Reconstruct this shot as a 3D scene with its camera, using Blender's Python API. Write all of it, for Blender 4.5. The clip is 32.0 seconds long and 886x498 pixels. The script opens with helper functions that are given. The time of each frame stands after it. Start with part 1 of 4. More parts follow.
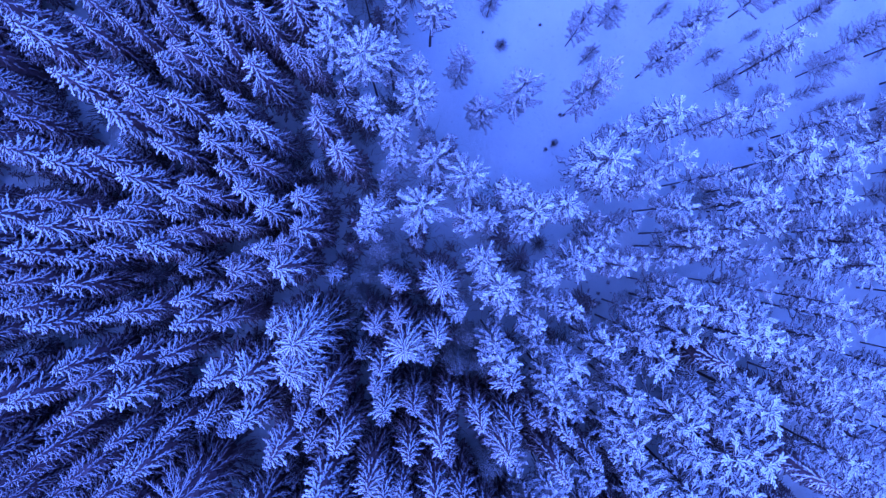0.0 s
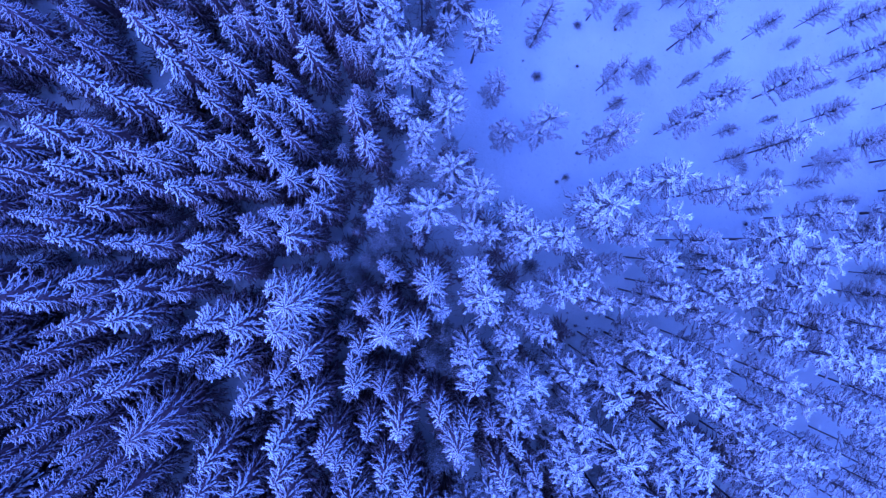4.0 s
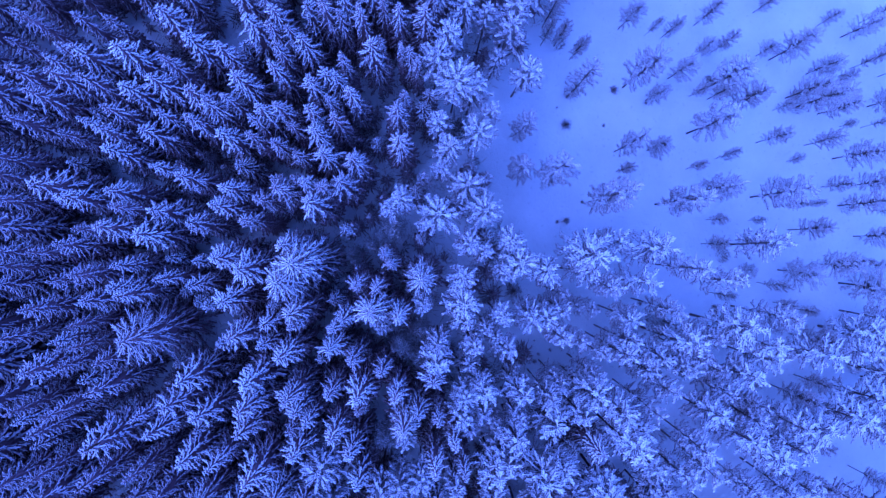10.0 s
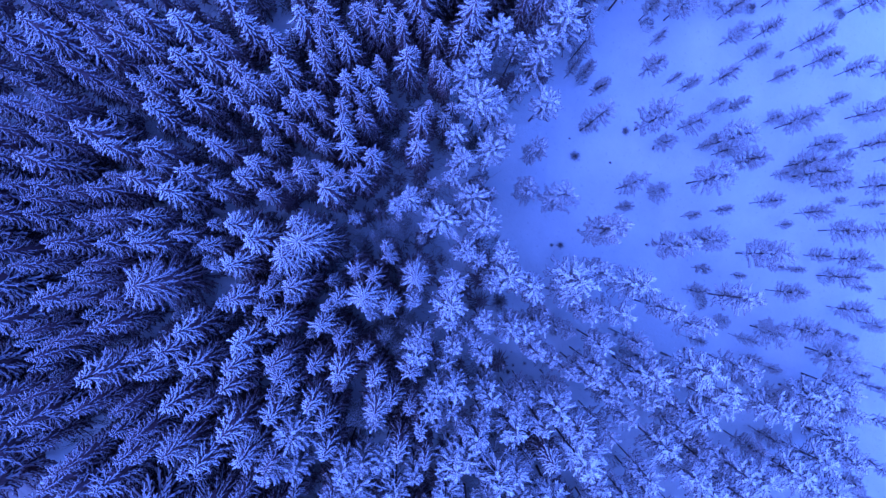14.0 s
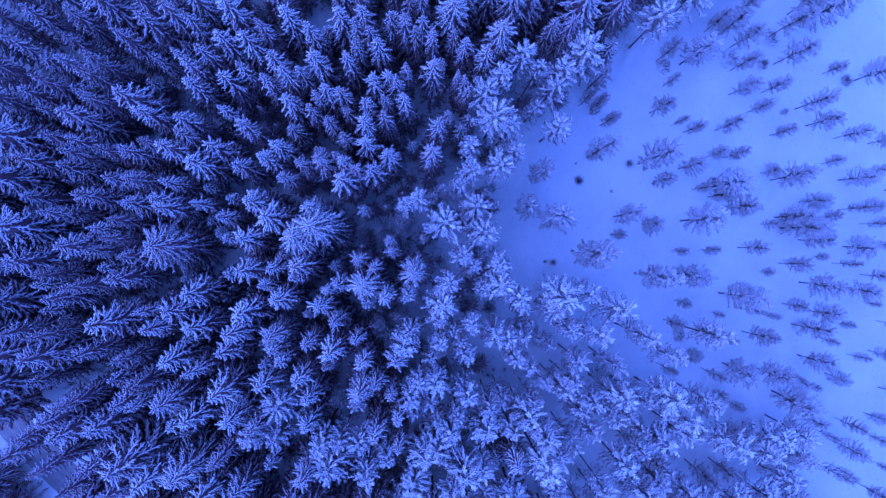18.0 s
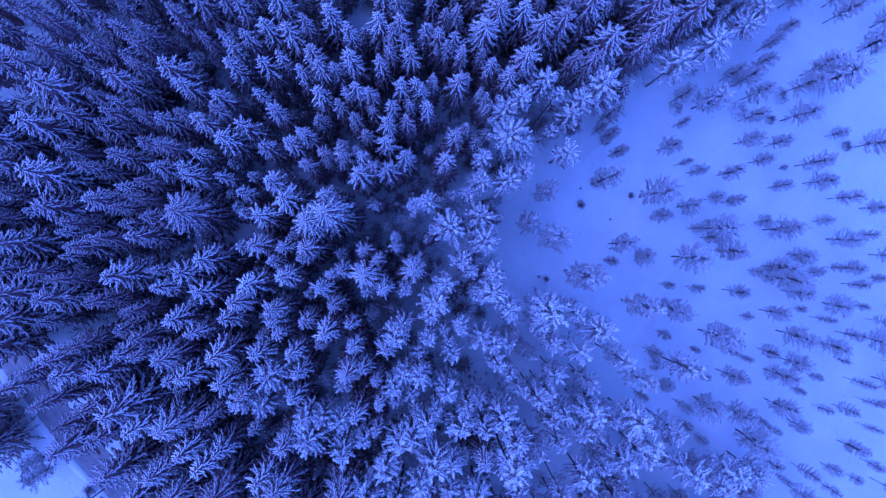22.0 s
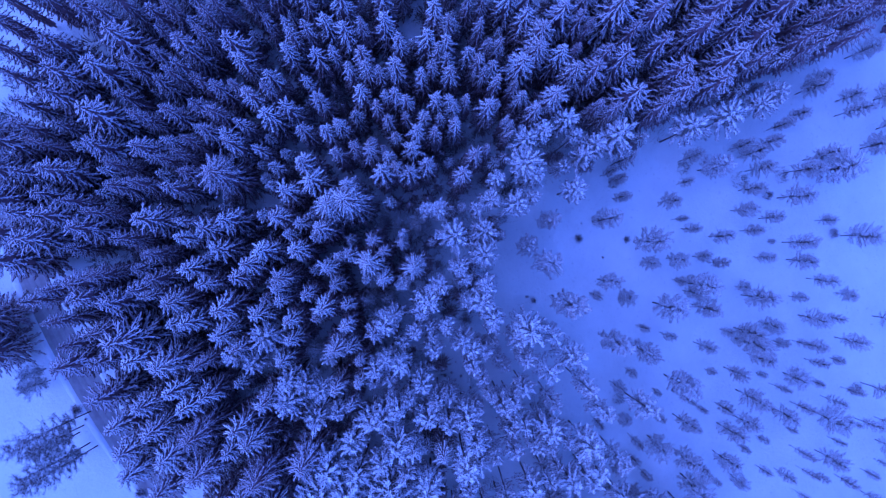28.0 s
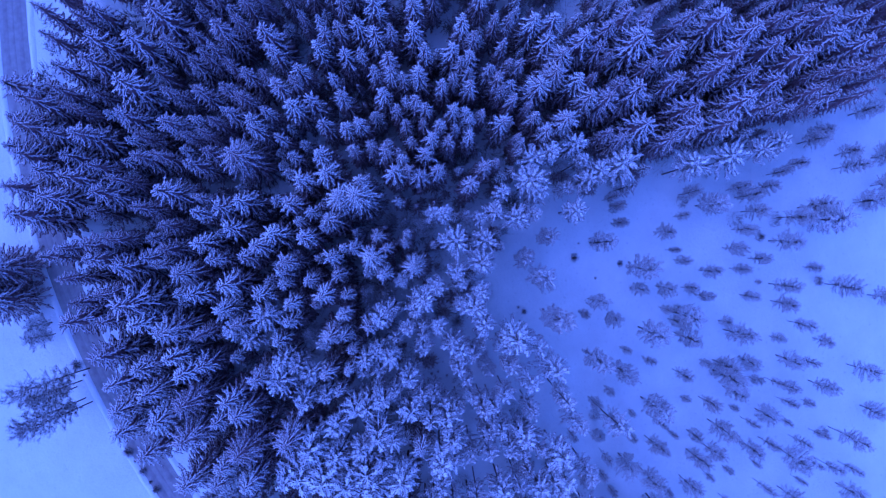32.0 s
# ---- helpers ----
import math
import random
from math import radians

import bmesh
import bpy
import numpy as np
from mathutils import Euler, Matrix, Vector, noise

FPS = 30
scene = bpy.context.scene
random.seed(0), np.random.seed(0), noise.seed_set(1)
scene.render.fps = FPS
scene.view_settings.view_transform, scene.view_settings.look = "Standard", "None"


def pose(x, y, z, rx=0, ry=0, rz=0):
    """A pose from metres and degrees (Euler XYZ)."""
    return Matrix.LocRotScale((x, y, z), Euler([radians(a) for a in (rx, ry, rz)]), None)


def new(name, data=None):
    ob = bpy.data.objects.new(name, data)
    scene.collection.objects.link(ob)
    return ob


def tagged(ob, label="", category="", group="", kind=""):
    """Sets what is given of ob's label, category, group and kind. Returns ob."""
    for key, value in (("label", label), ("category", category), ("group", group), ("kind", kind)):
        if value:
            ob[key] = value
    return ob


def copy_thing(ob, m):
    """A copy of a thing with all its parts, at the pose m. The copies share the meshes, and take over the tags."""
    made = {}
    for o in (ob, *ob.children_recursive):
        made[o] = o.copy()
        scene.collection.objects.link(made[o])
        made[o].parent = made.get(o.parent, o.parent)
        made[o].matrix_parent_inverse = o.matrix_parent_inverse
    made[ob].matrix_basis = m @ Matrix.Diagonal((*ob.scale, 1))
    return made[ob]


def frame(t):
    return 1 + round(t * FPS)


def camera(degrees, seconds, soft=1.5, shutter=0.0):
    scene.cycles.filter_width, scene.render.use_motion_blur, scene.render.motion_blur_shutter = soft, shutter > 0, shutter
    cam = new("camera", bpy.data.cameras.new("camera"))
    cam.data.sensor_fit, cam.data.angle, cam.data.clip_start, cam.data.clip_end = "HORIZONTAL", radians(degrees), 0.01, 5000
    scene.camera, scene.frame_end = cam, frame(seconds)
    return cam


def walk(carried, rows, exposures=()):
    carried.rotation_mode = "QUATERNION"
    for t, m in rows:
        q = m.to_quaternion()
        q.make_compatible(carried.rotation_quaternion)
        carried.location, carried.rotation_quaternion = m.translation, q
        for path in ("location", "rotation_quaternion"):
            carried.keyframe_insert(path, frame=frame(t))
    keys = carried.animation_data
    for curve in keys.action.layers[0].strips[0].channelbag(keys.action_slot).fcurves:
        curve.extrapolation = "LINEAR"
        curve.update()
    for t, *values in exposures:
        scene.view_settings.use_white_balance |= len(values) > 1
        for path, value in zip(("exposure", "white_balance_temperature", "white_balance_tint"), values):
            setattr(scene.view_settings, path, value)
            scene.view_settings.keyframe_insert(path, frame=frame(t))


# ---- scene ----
# Climbing straight up over the forest edge while turning slowly.
PATH = [
    (0, -0.000, 0.000, 69.999, -0.836, -2.296, 0.033),
    (2, 0.000, -0.117, 71.964, -0.806, -2.222, 6.578),
    (4, 0.009, -0.220, 73.982, -0.776, -2.148, 12.773),
    (6, 0.033, -0.298, 76.106, -0.746, -2.074, 18.319),
    (8, 0.081, -0.336, 78.375, -0.716, -2.001, 23.407),
    (10, 0.156, -0.329, 80.743, -0.686, -1.927, 28.491),
    (12, 0.243, -0.297, 83.125, -0.656, -1.853, 33.612),
    (14, 0.322, -0.265, 85.437, -0.626, -1.779, 38.304),
    (16, 0.373, -0.261, 87.674, -0.596, -1.705, 42.324),
    (18, 0.381, -0.302, 89.884, -0.566, -1.632, 46.085),
    (20, 0.348, -0.374, 92.117, -0.536, -1.558, 50.030),
    (22, 0.282, -0.453, 94.386, -0.507, -1.484, 54.107),
    (24, 0.189, -0.515, 96.653, -0.477, -1.410, 58.084),
    (26, 0.076, -0.543, 98.879, -0.447, -1.336, 61.854),
    (28, -0.052, -0.541, 101.040, -0.417, -1.263, 65.409),
    (30, -0.190, -0.520, 103.154, -0.387, -1.189, 68.779),
    (32, -0.333, -0.488, 105.246, -0.357, -1.115, 72.053),
]
cam = camera(75.0, 32.0, soft=1.4)
walk(cam, [(t, pose(x, y, z, rx, ry, rz)) for t, x, y, z, rx, ry, rz in PATH],
     [(0, 1.65, 3955, 60), (13, 1.43, 3955, 60), (32, 0.95, 3955, 60)])

# ---- sky and sun: a dull winter dusk ----
SUN_ELEVATION, SUN_TURN = radians(52), radians(222)
world = bpy.data.worlds.new("sky")
scene.world = world
world.use_nodes = True
wn, wl = world.node_tree.nodes, world.node_tree.links
sky = wn.new("ShaderNodeTexSky")
sky.sky_type, sky.sun_disc = "NISHITA", False
sky.sun_elevation, sky.sun_rotation = SUN_ELEVATION, SUN_TURN
sky.air_density, sky.dust_density, sky.ozone_density = 1.0, 0.3, 0.0
wl.new(sky.outputs["Color"], wn["Background"].inputs["Color"])
wn["Background"].inputs["Strength"].default_value = 0.11
sun = new("sun", bpy.data.lights.new("sun", "SUN"))
sun.data.energy, sun.data.angle, sun.data.color = 0.2, radians(100), (1.0, 0.99, 0.98)
sun.matrix_world = Matrix.Rotation(-SUN_TURN, 4, "Z") @ Matrix.Rotation(-(math.pi / 2 - SUN_ELEVATION), 4, "X")


# ---- materials ----
def material(name, rough=0.7):
    m = bpy.data.materials.new(name)
    m.use_nodes = True
    b = m.node_tree.nodes["Principled BSDF"]
    b.inputs["Roughness"].default_value = rough
    b.inputs["Specular IOR Level"].default_value = 0.25
    return m, m.node_tree.nodes, m.node_tree.links, b


def noise_node(n, l, scale, detail=4.0, rough=0.6, where="Object"):
    co = n.new("ShaderNodeTexCoord")
    t = n.new("ShaderNodeTexNoise")
    t.inputs["Scale"].default_value, t.inputs["Detail"].default_value, t.inputs["Roughness"].default_value = scale, detail, rough
    l.new(co.outputs[where], t.inputs["Vector"])
    return t


def ramp(n, l, source, stops):
    r = n.new("ShaderNodeValToRGB")
    while len(r.color_ramp.elements) < len(stops):
        r.color_ramp.elements.new(0.5)
    for e, (p, c) in zip(r.color_ramp.elements, stops):
        e.position, e.color = p, (*c, 1) if len(c) == 3 else c
    l.new(source, r.inputs["Fac"])
    return r


def mathn(n, l, op, a, b, clamp=False):
    m = n.new("ShaderNodeMath")
    m.operation, m.use_clamp = op, clamp
    for k, v in ((0, a), (1, b)):
        if isinstance(v, (int, float)):
            m.inputs[k].default_value = v
        else:
            l.new(v, m.inputs[k])
    return m.outputs[0]


def mix_colour(n, l, fac, a, b):
    m = n.new("ShaderNodeMix")
    m.data_type = "RGBA"
    for k, v in ((0, fac), (6, a), (7, b)):
        if isinstance(v, tuple):
            m.inputs[k].default_value = (*v, 1)
        elif isinstance(v, (int, float)):
            m.inputs[k].default_value = v
        else:
            l.new(v, m.inputs[k])
    return m.outputs[2]


def bump(n, l, b, height, strength, distance):
    u = n.new("ShaderNodeBump")
    u.inputs["Strength"].default_value, u.inputs["Distance"].default_value = strength, distance
    l.new(height, u.inputs["Height"])
    l.new(u.outputs["Normal"], b.inputs["Normal"])


def snow_ground_material():
    m, n, l, b = material("trodden_snow", 0.75)
    big = noise_node(n, l, 0.16, 6, 0.62)
    fine = noise_node(n, l, 1.7, 6, 0.65)
    tint = ramp(n, l, big.outputs["Fac"], [(0.3, (0.65, 0.67, 0.675)), (0.7, (0.75, 0.77, 0.775))])
    speck = ramp(n, l, fine.outputs["Fac"], [(0.27, (0.4, 0.39, 0.4)), (0.4, (1, 1, 1))])
    mul = n.new("ShaderNodeMix")
    mul.data_type, mul.blend_type = "RGBA", "MULTIPLY"
    mul.inputs[0].default_value = 0.45
    l.new(tint.outputs[0], mul.inputs[6]), l.new(speck.outputs[0], mul.inputs[7])
    l.new(mul.outputs[2], b.inputs["Base Color"])
    bump(n, l, b, mathn(n, l, "ADD", big.outputs["Fac"], fine.outputs["Fac"]), 0.5, 0.25)
    return m


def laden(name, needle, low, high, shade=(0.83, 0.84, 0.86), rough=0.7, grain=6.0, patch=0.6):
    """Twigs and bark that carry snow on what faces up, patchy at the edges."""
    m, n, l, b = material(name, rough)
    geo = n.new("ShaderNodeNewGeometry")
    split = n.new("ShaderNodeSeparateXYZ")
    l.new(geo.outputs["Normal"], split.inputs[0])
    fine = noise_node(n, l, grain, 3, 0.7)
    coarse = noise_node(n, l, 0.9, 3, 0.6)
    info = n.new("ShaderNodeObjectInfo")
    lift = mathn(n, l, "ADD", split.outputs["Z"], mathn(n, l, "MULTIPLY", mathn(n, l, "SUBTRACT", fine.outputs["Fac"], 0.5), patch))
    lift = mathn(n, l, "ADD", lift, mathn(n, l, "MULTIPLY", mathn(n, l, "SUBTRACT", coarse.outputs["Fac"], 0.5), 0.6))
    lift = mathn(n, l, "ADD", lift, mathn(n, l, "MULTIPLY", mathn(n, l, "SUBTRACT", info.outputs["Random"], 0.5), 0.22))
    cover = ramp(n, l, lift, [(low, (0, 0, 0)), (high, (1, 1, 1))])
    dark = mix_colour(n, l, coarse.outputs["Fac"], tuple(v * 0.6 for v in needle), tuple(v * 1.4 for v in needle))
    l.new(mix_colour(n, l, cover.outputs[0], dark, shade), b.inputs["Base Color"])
    bump(n, l, b, fine.outputs["Fac"], 0.5, 0.05)
    return m


SNOW = snow_ground_material()
SPRUCE = laden("snow_laden_spruce_twigs", (0.21, 0.14, 0.16), 0.2, 0.95, shade=(0.78, 0.78, 0.79), grain=3.5, patch=0.35)
LEAN_SPRUCE = laden("thinly_snowed_spruce_twigs", (0.17, 0.112, 0.132), 0.36, 1.12, shade=(0.62, 0.6, 0.63), grain=3.5, patch=0.5)
PINE = laden("frosted_pine_tufts", (0.24, 0.2, 0.215), 0.08, 0.85, shade=(0.77, 0.76, 0.79), patch=0.4)
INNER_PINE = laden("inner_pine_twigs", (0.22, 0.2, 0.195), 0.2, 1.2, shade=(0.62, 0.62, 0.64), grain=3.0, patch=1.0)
# Less and greyer snow; shade inside and below crowns is put into the colour.
SHADE_TONED = laden("shade_toned_spruce_twigs", (0.2, 0.132, 0.155), 0.55, 1.4, shade=(0.5, 0.49, 0.5), grain=3.0, patch=1.0)
THIN_PINE = laden("lightly_frosted_pine_tufts", (0.37, 0.31, 0.325), 0.06, 0.92, shade=(0.68, 0.68, 0.7))
OPEN_PINE = laden("hoar_frosted_pine_tufts", (0.25, 0.205, 0.22), 0.06, 0.88, shade=(0.76, 0.75, 0.78), patch=0.4)
FROST = laden("hoar_frosted_twigs", (0.17, 0.155, 0.155), 0.2, 1.1, shade=(0.58, 0.58, 0.6))
BARK = laden("dark_spruce_bark", (0.045, 0.035, 0.03), 0.75, 1.0)
PINE_BARK = laden("brown_pine_bark", (0.11, 0.08, 0.08), 0.35, 1.3)
ROAD = laden("packed_road_snow", (0.28, 0.265, 0.26), 1.0, 1.7, shade=(0.45, 0.45, 0.47), grain=1.2)
TRACK = laden("worn_wheel_track", (0.25, 0.23, 0.235), 1.0, 1.9, shade=(0.4, 0.4, 0.42), grain=1.5)
TWIGS = laden("bare_birch_twigs", (0.12, 0.1, 0.1), 0.45, 1.2, shade=(0.6, 0.62, 0.66))
SHADE_BRUSH = laden("floor_shade_twigs", (0.32, 0.27, 0.25), 0.6, 1.5, shade=(0.5, 0.5, 0.52))
SHRUB = laden("dry_shrub_twigs", (0.24, 0.19, 0.2), 0.3, 1.0, shade=(0.6, 0.62, 0.66))


# ---- mesh building ----
class Shape:
    """Collects vertices and faces of one mesh."""

    def __init__(self):
        self.v, self.f = [], []

    def spike(self, pts, wide, high, across, up=(0, 0, 1)):
        """A ridge with a three-sided section along pts, which runs out to a blunt tip."""
        v, f, n0 = self.v, self.f, len(self.v)
        ax, ay, az = across
        for (x, y, z), w, h in zip(pts[:-1], wide, high):
            v += [(x - ax * w, y - ay * w, z - az * w - h * 0.35), (x + ax * w, y + ay * w, z + az * w - h * 0.35), (x + up[0] * h, y + up[1] * h, z + up[2] * h)]
        v.append(pts[-1])
        k = len(pts) - 1
        for i in range(k - 1):
            a = n0 + 3 * i
            f += [(a, a + 3, a + 5, a + 2), (a + 1, a + 2, a + 5, a + 4), (a, a + 1, a + 4, a + 3)]
        a, tip = n0 + 3 * (k - 1), n0 + 3 * k
        f += [(a, tip, a + 2), (a + 1, a + 2, tip), (a, a + 1, tip)]
        f.append((n0, n0 + 2, n0 + 1))

    def tube(self, pts, radii, sides=7):
        v, f, n0 = self.v, self.f, len(self.v)
        for (x, y, z), r in zip(pts, radii):
            for k in range(sides):
                a = math.tau * k / sides
                v.append((x + r * math.cos(a), y + r * math.sin(a), z))
        for i in range(len(pts) - 1):
            for k in range(sides):
                a, b = n0 + i * sides + k, n0 + i * sides + (k + 1) % sides
                f.append((a, b, b + sides, a + sides))
        f.append(tuple(n0 + k for k in reversed(range(sides))))
        f.append(tuple(n0 + (len(pts) - 1) * sides + k for k in range(sides)))

    def limb(self, a, b, ra, rb):
        """A thin slanting rod."""
        a, b = Vector(a), Vector(b)
        d = (b - a).normalized()
        s = d.cross(Vector((0.3, 0.2, 1))).normalized()
        u = s.cross(d)
        n0 = len(self.v)
        for p, r in ((a, ra), (b, rb)):
            for k in range(3):
                w = math.tau * k / 3
                self.v.append(tuple(p + s * (r * math.cos(w)) + u * (r * math.sin(w))))
        for k in range(3):
            j = (k + 1) % 3
            self.f.append((n0 + k, n0 + j, n0 + 3 + j, n0 + 3 + k))
        self.f += [(n0 + 2, n0 + 1, n0), (n0 + 3, n0 + 4, n0 + 5)]

    def mesh(self, name, mat, smooth=True):
        me = bpy.data.meshes.new(name)
        me.from_pydata(self.v, [], self.f)
        me.materials.append(mat)
        if smooth:
            me.shade_smooth()
        return me


def part(name, shape, mat, parent, label="", smooth=True):
    ob = new(name, shape.mesh(name, mat, smooth))
    ob.parent = parent
    return tagged(ob, label)


def core(s, rnd, x, y, rings, sides=9):
    """A solid body added inside a crown to darken it and stop sky light: jagged rings of needles, closed at both ends.
    """
    n0 = len(s.v)
    for k, (z, r) in enumerate(rings):
        for j in range(sides):
            a = math.tau * (j + 0.5 * (k % 2)) / sides
            q = r * rnd.uniform(0.62, 1.2)
            s.v.append((x + q * math.cos(a), y + q * math.sin(a), z - 0.25 * q * rnd.uniform(0.4, 1.6)))
    for k in range(len(rings) - 1):
        for j in range(sides):
            a, b = n0 + k * sides + j, n0 + k * sides + (j + 1) % sides
            s.f += [(a, b + sides, b), (a, a + sides, b + sides)]
    s.f.append(tuple(n0 + j for j in range(sides)))
    s.f.append(tuple(n0 + (len(rings) - 1) * sides + j for j in reversed(range(sides))))


def frond(s, rnd, base, turn, long, rise, droop, width, pairs):
    """A spruce branch: a long snowy ridge that sags towards its tip, with short forward twigs on both sides."""
    cx, cy = math.cos(turn), math.sin(turn)
    bend = rnd.uniform(-0.16, 0.16)

    def at(q):
        side = bend * long * q * q
        return (base[0] + cx * long * q - cy * side, base[1] + cy * long * q + cx * side, base[2] + long * (rise * q - droop * q * q * (1.25 - 0.35 * q)))

    steps = (0.0, 0.35, 0.7, 0.92, 1.0)
    s.spike([at(q) for q in steps], [width * w for w in (0.55, 0.95, 0.95, 0.7)], [width * w for w in (0.6, 1.0, 1.0, 0.7)], (-cy, cx, 0))
    for k in range(2 * pairs):
        q = 0.3 + 0.56 * (k // 2 + rnd.uniform(0.1, 0.8)) / pairs
        a = turn + bend * q + (1 if k % 2 else -1) * rnd.uniform(0.42, 0.68)
        tl = (long * (0.27 - 0.2 * q) + 0.1) * rnd.uniform(0.8, 1.25)
        p = at(q)
        dx, dy = math.cos(a), math.sin(a)
        drop = -tl * (droop * 0.9 + rnd.uniform(0.05, 0.3))
        mid = (p[0] + dx * tl * 0.7, p[1] + dy * tl * 0.7, p[2] + drop * 0.5)
        s.spike([p, mid, (p[0] + dx * tl, p[1] + dy * tl, p[2] + drop)], [width * 0.6, width * 0.62], [width * 0.5, width * 0.6], (-dy, dx, 0))


def spruce(name, seed, tall=18.0, reach=2.1, bare=0.12, open_=1.0, thick=0.12, more=0, mat=None):
    """A spruce of that height: a straight trunk, whorls of snow-laden branches, and wide skirts with little snow,
    coloured as if shaded.
    """
    rnd = random.Random(seed)
    tree = new(name)
    t = Shape()
    lean = [(rnd.uniform(-0.05, 0.05) * k, rnd.uniform(-0.05, 0.05) * k, tall * k / 5) for k in range(6)]
    t.tube(lean, [0.24 * (1 - 0.17 * k) * tall / 18 + 0.012 for k in range(6)])
    part("trunk", t, BARK, tree, "dark scaly bark dusted with snow")
    c, skirt = Shape(), Shape()
    c.spike([(0, 0, tall - 0.5), (0.03, 0, tall - 0.1), (0, 0.02, tall + 0.45)], [0.12, 0.08], [0.05, 0.06], (0, 1, 0), (1, 0, 0))
    low = tall * bare
    swell = [rnd.uniform(0.78, 1.15) for _ in range(7)]
    z = tall - 0.15
    while z > tall * 0.6:
        d = (tall - z) / (tall * 0.45)
        count = (5 if d < 0.06 else rnd.choice((6, 7, 7))) + more
        wide = reach * (0.13 + 0.87 * min(1, d * 2.3) ** 0.85) * rnd.uniform(0.84, 1.1)
        first = rnd.uniform(0, math.tau)
        for j in range(count):
            a = first + math.tau * (j + rnd.uniform(-0.22, 0.22)) / count
            long = wide * rnd.uniform(0.74, 1.14) * swell[int(a / math.tau * 7) % 7]
            frond(c, rnd, (0, 0, z + rnd.uniform(-0.16, 0.16)), a, long, 0.5 - 0.55 * min(1, d * 1.6), rnd.uniform(0.38, 0.62),
                  thick * (0.75 + 0.3 * min(1, long / 1.6)), 1 if d < 0.06 else (2 if long < 2.2 else 3))
        z -= (0.62 + 0.55 * d) * tall / 18 * open_
    # Lower branches: less snow, plus a shade tone that darkens the tree downwards.
    while z > low:
        count, first = 9, rnd.uniform(0, math.tau)
        for j in range(count):
            a = first + math.tau * (j + rnd.uniform(-0.3, 0.3)) / count
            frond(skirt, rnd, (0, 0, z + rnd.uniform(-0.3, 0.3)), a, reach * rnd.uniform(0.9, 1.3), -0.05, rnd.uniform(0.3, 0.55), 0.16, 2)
        z -= 1.0 * tall / 18
    # Solid dark core, added so the gaps in the crown read as shade.
    inner, top = Shape(), tall - 0.5
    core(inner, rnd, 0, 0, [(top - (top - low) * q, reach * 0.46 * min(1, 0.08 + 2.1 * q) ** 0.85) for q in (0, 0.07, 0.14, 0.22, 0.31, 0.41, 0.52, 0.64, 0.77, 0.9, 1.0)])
    part("inner_needles", inner, SHADE_TONED, tree, "dense inner twigs as one solid core in a shade tone", False)
    part("skirt", skirt, SHADE_TONED, tree, "wide lower branches with little snow, in a shade tone")
    part("crown", c, mat or SPRUCE, tree, "drooping dark green twigs under thin snow" if mat else "drooping dark green twigs under fresh snow")
    return tree


def nub(s, rnd, b, turn, tilt, long, w):
    """A blunt stub of twig wrapped in snow."""
    dx, dy, dz = math.cos(turn) * math.cos(tilt), math.sin(turn) * math.cos(tilt), math.sin(tilt)
    sag = 0.18 * long
    pts = [(b[0] + dx * long * q, b[1] + dy * long * q, b[2] + dz * long * q - sag * q * q) for q in (0.0, 0.5, 0.86, 1.0)]
    s.spike(pts, [w * 0.7, w, w * 0.9], [w * 0.7, w, w * 0.85], (-math.sin(turn), math.cos(turn), 0))


def bough(s, rnd, a, e, nubs, w, size):
    """A pine bough: a snowy ridge from a to e, ending in a fan of blunt stubs."""
    turn = math.atan2(e[1] - a[1], e[0] - a[0])
    long = math.hypot(e[0] - a[0], e[1] - a[1])
    bend = rnd.uniform(-0.2, 0.2) * long

    def at(q):
        side = bend * q * (1 - q)
        return (a[0] + (e[0] - a[0]) * q - math.sin(turn) * side, a[1] + (e[1] - a[1]) * q + math.cos(turn) * side, a[2] + (e[2] - a[2]) * q)

    s.spike([at(q) for q in (0.12, 0.45, 0.8, 1.0)], [w * 0.5, w * 0.9, w * 0.9], [w * 0.5, w * 0.9, w * 0.8], (-math.sin(turn), math.cos(turn), 0))
    for k in range(nubs):
        q = 1 - 0.6 * (k / nubs) ** 1.15
        away = (1 if k % 2 else -1) * rnd.uniform(0.1, 0.75 + 0.35 * (1 - q))
        nub(s, rnd, at(q), turn + away, rnd.uniform(-0.2, 0.8), size * rnd.uniform(0.6, 1.2) * (1.1 - 0.3 * q), w * rnd.uniform(0.75, 1.2))


